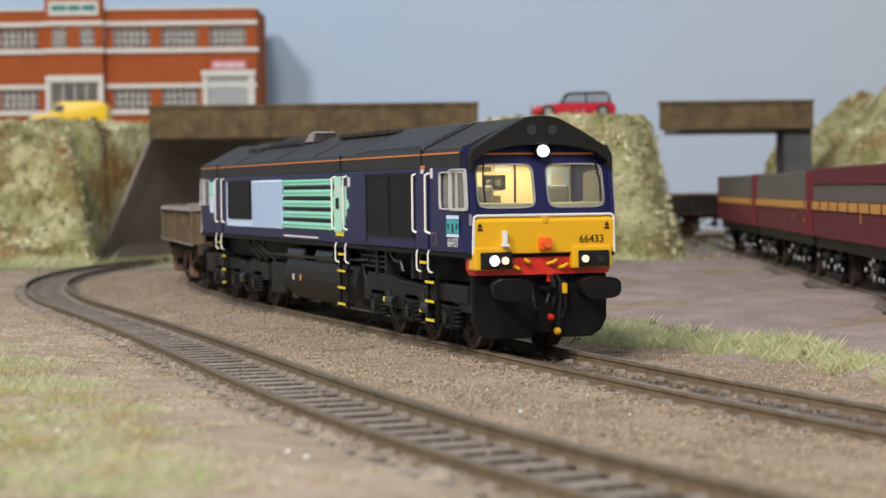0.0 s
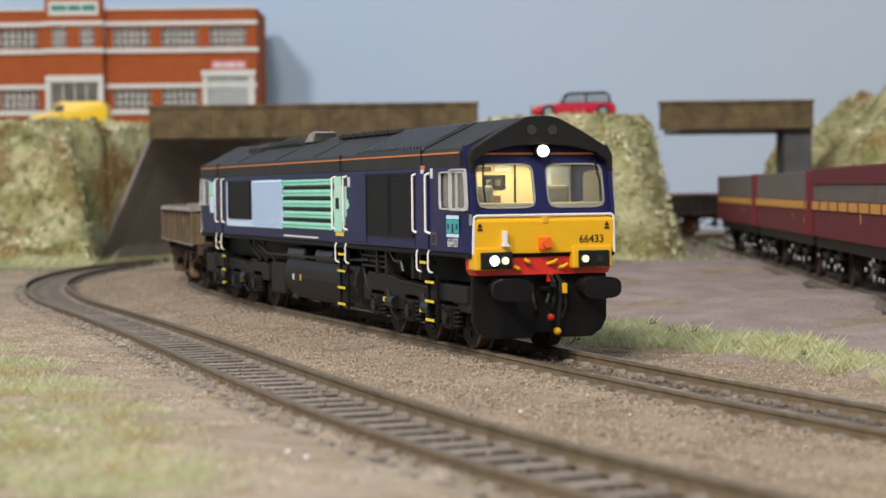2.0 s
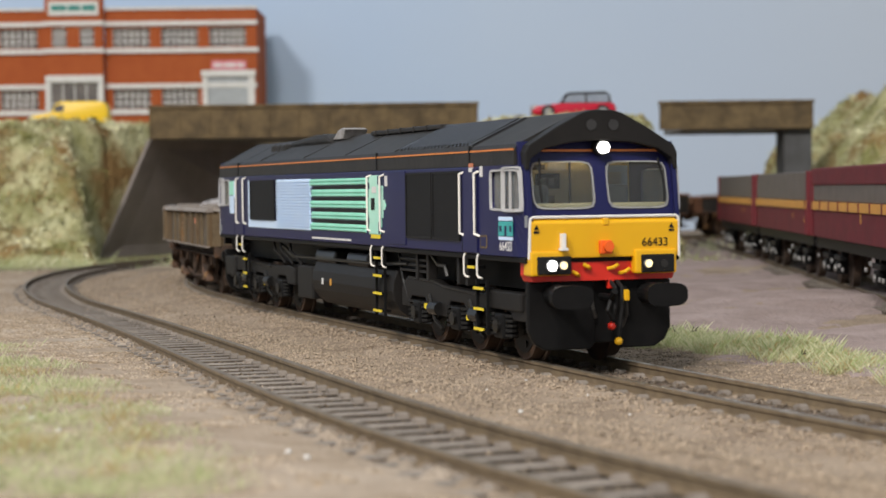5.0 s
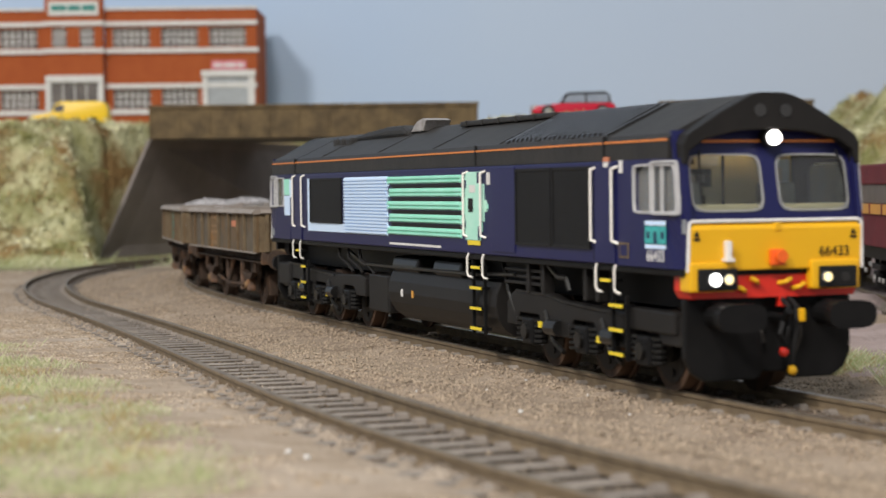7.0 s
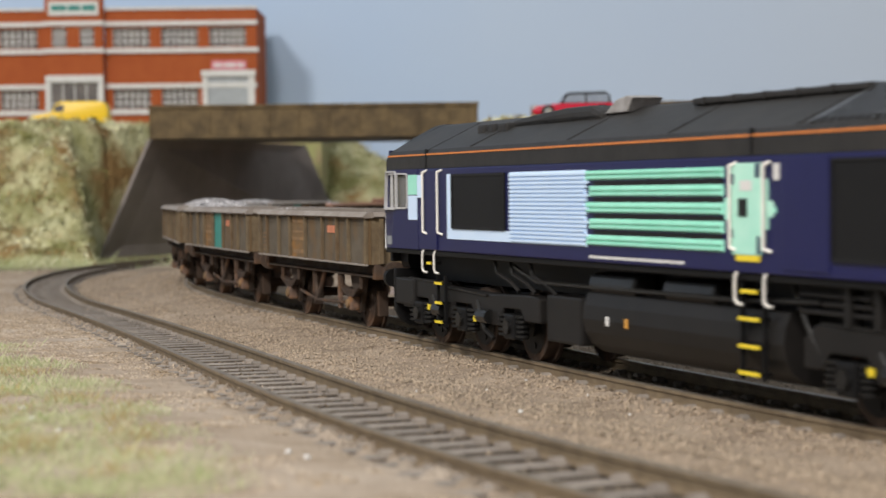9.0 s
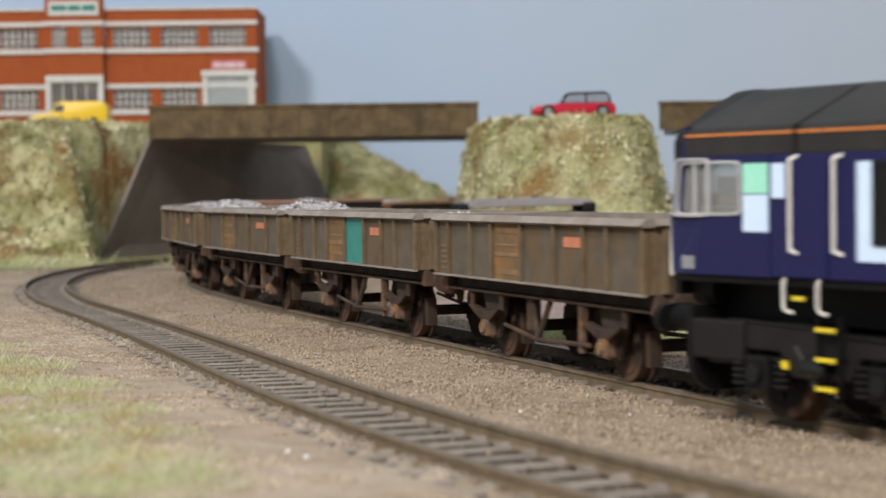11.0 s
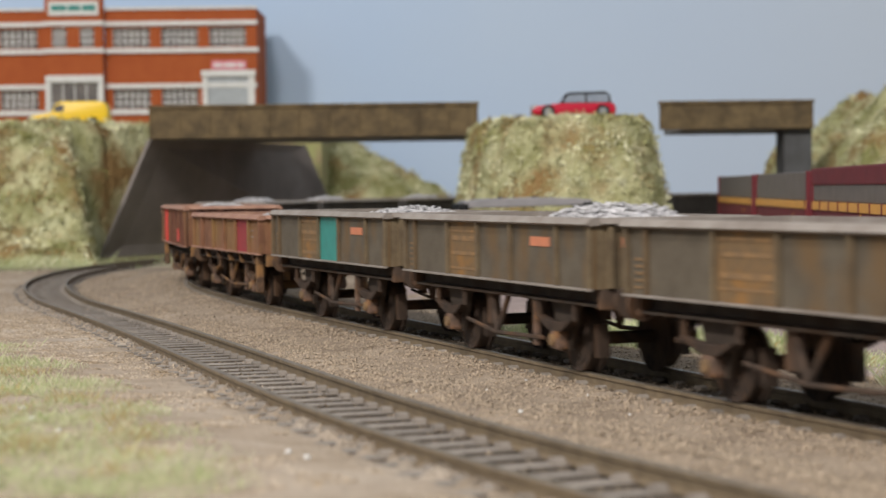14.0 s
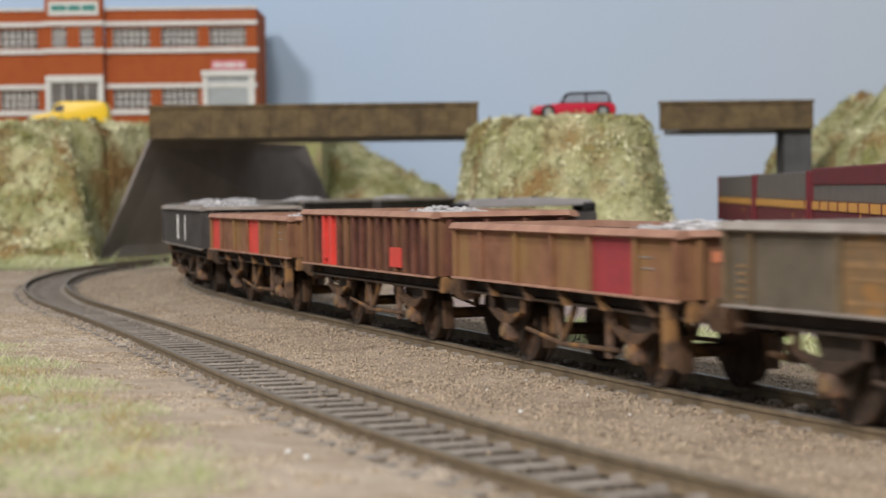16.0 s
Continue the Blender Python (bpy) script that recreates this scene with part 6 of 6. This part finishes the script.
def scatter(name, label, x0, x1, y0, y1, keep, n, seed, lo, hi, material):
    rng = np.random.default_rng(seed)
    V, F = stones(x0, x1, y0, y1, lambda x, y: near_ground(x, y), n, seed, lo, hi)
    c = V.reshape(-1, 6, 3).mean(1)
    k = keep(c[:, 0], c[:, 1], line_distance(c[:, 0], c[:, 1]), rng)
    V = V.reshape(-1, 6, 3)[k].reshape(-1, 3)
    F = F.reshape(-1, 8, 3)[: k.sum()].reshape(-1, 3)
    return tagged(soup(name, V, F, material), label, "gravel", "", "stuff")


def wedge(x, y, a=0.26):
    """Within the camera's side of the board, with a margin."""
    return np.abs(x) < a * y + 12


scatter("gravel", "fine sandy brown gravel between the tracks", -190, 130, 180, 560, lambda x, y, d, g: wedge(x, y) & (((d > 12.6) & ((both_distances(x, y)[1] < 62) | (g.random(len(x)) < 0.2))) | ((d > 9.6) & (both_distances(x, y)[1] < 24))), 125000, 11, 0.35, 0.95, M["stone"])
scatter("gravel", "fine sandy brown gravel further along the tracks", -230, 120, 560, 1000, lambda x, y, d, g: wedge(x, y) & (d > 10) & (d < 45), 45000, 12, 0.5, 1.1, M["stone"])


scatter("gravel", "fine pale and brown grains strewn over the verge", -150, 10, 185, 620, lambda x, y, d, g: wedge(x, y) & (both_distances(x, y)[0] > 10.3) & (x < np.interp(y, NEAR_Y[_i0 - 90:_i0 + 400], NEAR_X[_i0 - 90:_i0 + 400])) & (wobble(x, y, 0.12) > g.uniform(-1.4, 0.8, len(x))), 150000, 19, 0.22, 0.62, M["stone_v"])


def line_fill(LX, LY, LT, LS, half, base, n, seed, lo, hi, material, label, lift=None):
    """Loose grains lying along a track, up to half mm from its centre line."""
    V, F = stones(-half, half, 0, 900, lambda x, y: base + 0.15 * wobble(x, y, 0.8), n, seed, lo, hi)
    c = V.reshape(-1, 6, 3).mean(1, keepdims=True)
    ky = np.interp(c[..., 1], LS[LS > -200] + 200, np.arange(len(LS))[LS > -200]).astype(int)
    X, Y, T = np.asarray(LX)[ky], np.asarray(LY)[ky], np.asarray(LT)[ky]
    if lift:
        V[:, 2] += np.repeat(lift(Y[:, 0]), 6)
    d = (V.reshape(-1, 6, 3) - c)
    V = np.stack([X + c[..., 0] * np.sin(T) + d[..., 0], Y - c[..., 0] * np.cos(T) + d[..., 1], V.reshape(-1, 6, 3)[..., 2]], -1).reshape(-1, 3)
    return tagged(soup("gravel", V, F, material), label, "gravel", "", "stuff")


line_fill(FAR_X, FAR_Y, LINE_T, FAR_S, 7.0, -2.5, 9000, 17, 0.3, 0.95, M["stone_d"], "dark brown grains between the rails")
line_fill(FAR_X, FAR_Y, LINE_T, FAR_S, 13.0, -2.3, 6000, 18, 0.3, 0.9, M["stone_d"], "dark brown grains along the rails")
line_fill(NEAR_X, NEAR_Y, NEAR_T, _s, 7.2, -2.95, 2600, 27, 0.25, 0.7, M["stone"], "sandy grains among the sleepers", grade)
line_fill(NEAR_X, NEAR_Y, NEAR_T, _s, 15.5, -2.75, 2400, 28, 0.3, 0.9, M["stone_d"], "dark grit along the empty track", grade)


def in_patch(x, y, pts, soft):
    """Nearness to a row of discs (x, y, r)."""
    v = np.zeros_like(x)
    for a, b, r in pts:
        v = np.maximum(v, 1.0 - np.sqrt((x - a) ** 2 + (y - b) ** 2) / r)
    return v > soft


def grass(name, label, pts, n, seed, tall, box4, material="grass", fine=1.0):
    """Thin bent blades of static grass on the ground."""
    rng = np.random.default_rng(seed)
    x, y = rng.uniform(box4[0], box4[1], n), rng.uniform(box4[2], box4[3], n)
    k = in_patch(x, y, pts, rng.uniform(0, 0.75, n) ** 1.5) & (wobble(x, y, 0.09) + wobble(y, x, 0.21) > rng.uniform(-1.7, 0.85, n))
    x, y = x[k], y[k]
    d = line_distance(x, y)
    k = d > 13.5
    x, y, d = x[k], y[k], d[k]
    n = len(x)
    z = near_ground(x, y)
    a, lean = rng.uniform(0, 6.28, n), rng.uniform(0.05, 1.2, n)
    h = (0.15 + 0.85 * rng.random(n) ** 2.2) * tall * (1.0 + 0.35 * wobble(x, y, 0.3))
    w = rng.uniform(0.010, 0.026, n) * fine * (1 + 4 * smooth(500, 900, y))
    tip = np.stack([x + np.cos(a) * lean * h, y + np.sin(a) * lean * h, z + h], 1)
    s = np.stack([-np.sin(a) * w, np.cos(a) * w, 0 * w], 1)
    b = np.stack([x, y, z - 0.3], 1)
    mid = b * 0.5 + tip * 0.5 + np.array([0, 0, 0.12]) * h[:, None]
    V = np.stack([b - s, b + s, mid + s * 0.8, tip], 1).reshape(-1, 3)
    F = np.arange(n * 4).reshape(-1, 4)
    return tagged(soup(name, V, F, M[material]), label, "grass", "", "stuff")


grass("grass", "pale green static grass beside the track", [(38, 500, 26), (52, 478, 24), (64, 462, 22), (74, 440, 18), (82, 415, 15), (88, 392, 14), (96, 366, 13), (106, 345, 12)], 560000, 21, 3.2, (5, 130, 310, 540), fine=1.3)
grass("grass", "dry straw-coloured blades among the green grass", [(52, 478, 14), (74, 440, 17), (82, 415, 16), (88, 392, 15), (96, 366, 14), (106, 345, 13)], 150000, 29, 2.8, (5, 130, 310, 540), "straw", 1.3)
grass("grass", "pale green static grass in the foreground", [(-120, 445, 26), (-99, 385, 27), (-83, 335, 28), (-68, 292, 27), (-58, 258, 27), (-46, 232, 22), (-36, 215, 16)], 620000, 22, 1.75, (-150, 5, 185, 520))
grass("grass", "ochre dry tufts among the foreground grass", [(-62, 318, 7), (-50, 286, 6), (-70, 300, 8), (-44, 262, 6), (-56, 250, 7), (-90, 350, 9), (-38, 240, 5), (-64, 268, 6), (-46, 276, 5), (-76, 322, 7), (-52, 300, 5), (-84, 372, 8), (-60, 236, 6), (-40, 226, 5), (-72, 282, 5)], 420000, 25, 2.0, (-150, 5, 185, 520), "straw")
grass("grass", "tufts of grass at the foot of the embankment", [(-205, 1050, 60), (-160, 1090, 40), (-250, 1030, 70), (-120, 1120, 30)], 16000, 23, 7.0, (-330, -70, 950, 1200))
grass("grass", "tufts of grass at the foot of the mound", [(20, 950, 40), (70, 945, 45), (118, 960, 40), (150, 1110, 30), (175, 1150, 30)], 12000, 24, 6.0, (-30, 200, 890, 1190))


def pebble(x, y, r, lift=0.0):
    """A pale stray stone by the rail."""
    bm = bmesh.new()
    bmesh.ops.create_icosphere(bm, subdivisions=2, radius=r)
    for v in bm.verts:
        v.co *= 1 + 0.25 * noise.noise(v.co * 1.3 + Vector((x, y, 0)))
        v.co.z *= 0.75
    ob = part("pebble", bm, M["white"])
    ob.location = (x * MM, y * MM, (float(near_ground(np.array([x]), np.array([y]))[0]) + r * 0.6 + lift) * MM)
    return tagged(ob, "pale stray pebble lying beside the rail", "stone", "stray pebbles")


for px, py, pr in ((35, 352, 0.6), (-68, 305, 0.5), (-62, 285, 0.6), (-47, 268, 0.5), (-20.5, 247, 0.45), (-17.5, 240, 0.45), (-55, 270, 0.4), (12, 300, 0.4), (31, 318, 0.3), (8, 360, 0.25), (26, 345, 0.25), (-5, 335, 0.22), (16, 372, 0.25)):
    pebble(px, py, pr)
# two larger ones lie against the outer rail of the train's line
pebble(43.5, 330.5, 0.8, 0.5)
pebble(53.6, 301.5, 1.3, 0.4)


def twig(x, y, turn, size):
    """A forked dead twig in the grass."""
    bm = bmesh.new()
    rod(bm, [(0, 0, 0), (1.5 * size, 0.2, 1.2 * size), (3.2 * size, 0, 1.4 * size)], 0.16, 5)
    rod(bm, [(1.5 * size, 0.2, 1.2 * size), (1.9 * size, 0.1, 2.6 * size)], 0.13, 5)
    rod(bm, [(2.3 * size, 0.1, 1.3 * size), (3.4 * size, 0.3, 2.5 * size)], 0.11, 5)
    ob = part("twig", bm, M["twig"])
    ob.matrix_basis = at_mm(x, y, float(near_ground(np.array([x]), np.array([y]))[0]) + 1.2, turn)
    return tagged(ob, "small dark dead twig lying in the grass", "twig", "twigs in the grass")


for tx, ty, ta, ts in ((53, 500, 20, 1.0), (60, 486, -160, 0.9), (62, 483, 10, 0.8), (76, 408, 30, 0.7), (30, 452, 15, 0.8)):
    twig(tx, ty, ta, ts)
def motions():
    times = [0.0] + [round(2.4 + 0.2 * i, 2) for i in range(68)] + [16.0]
    walk(loco, [(t, vehicle_pose(253.4 - run(t), 87)) for t in times])
    for i, w in enumerate(wagons):
        walk(w, [(t, vehicle_pose(454 + 119 * i - run(t), 31)) for t in times])
    # wheels roll with the distance run
    ticks = [0.0, 2.6, 3.2, 3.6, 4.0] + [round(4.2 + 0.1 * i, 2) for i in range(48)] + [round(9.0 + i / 15.0, 4) for i in range(105)] + [16.0]
    spin = [(t, run(t)) for t in ticks]
    for ws, r in WHEELS:
        x = ws.location.copy()
        walk(ws, [(t, Matrix.Translation(x) @ Matrix.Rotation(d / r, 4, "Y")) for t, d in spin])
    # the cab light goes out at 2.2 s
    p = cab_lamp.location.copy()
    turn = [(0.0, 0), (2.1, 0), (2.1 + 1 / 30, 60), (2.1 + 2 / 30, 120), (2.1 + 3 / 30, 180), (16.0, 180)]
    walk(cab_lamp, [(t, Matrix.Translation(p) @ Matrix.Rotation(radians(a), 4, "X")) for t, a in turn])


motions()
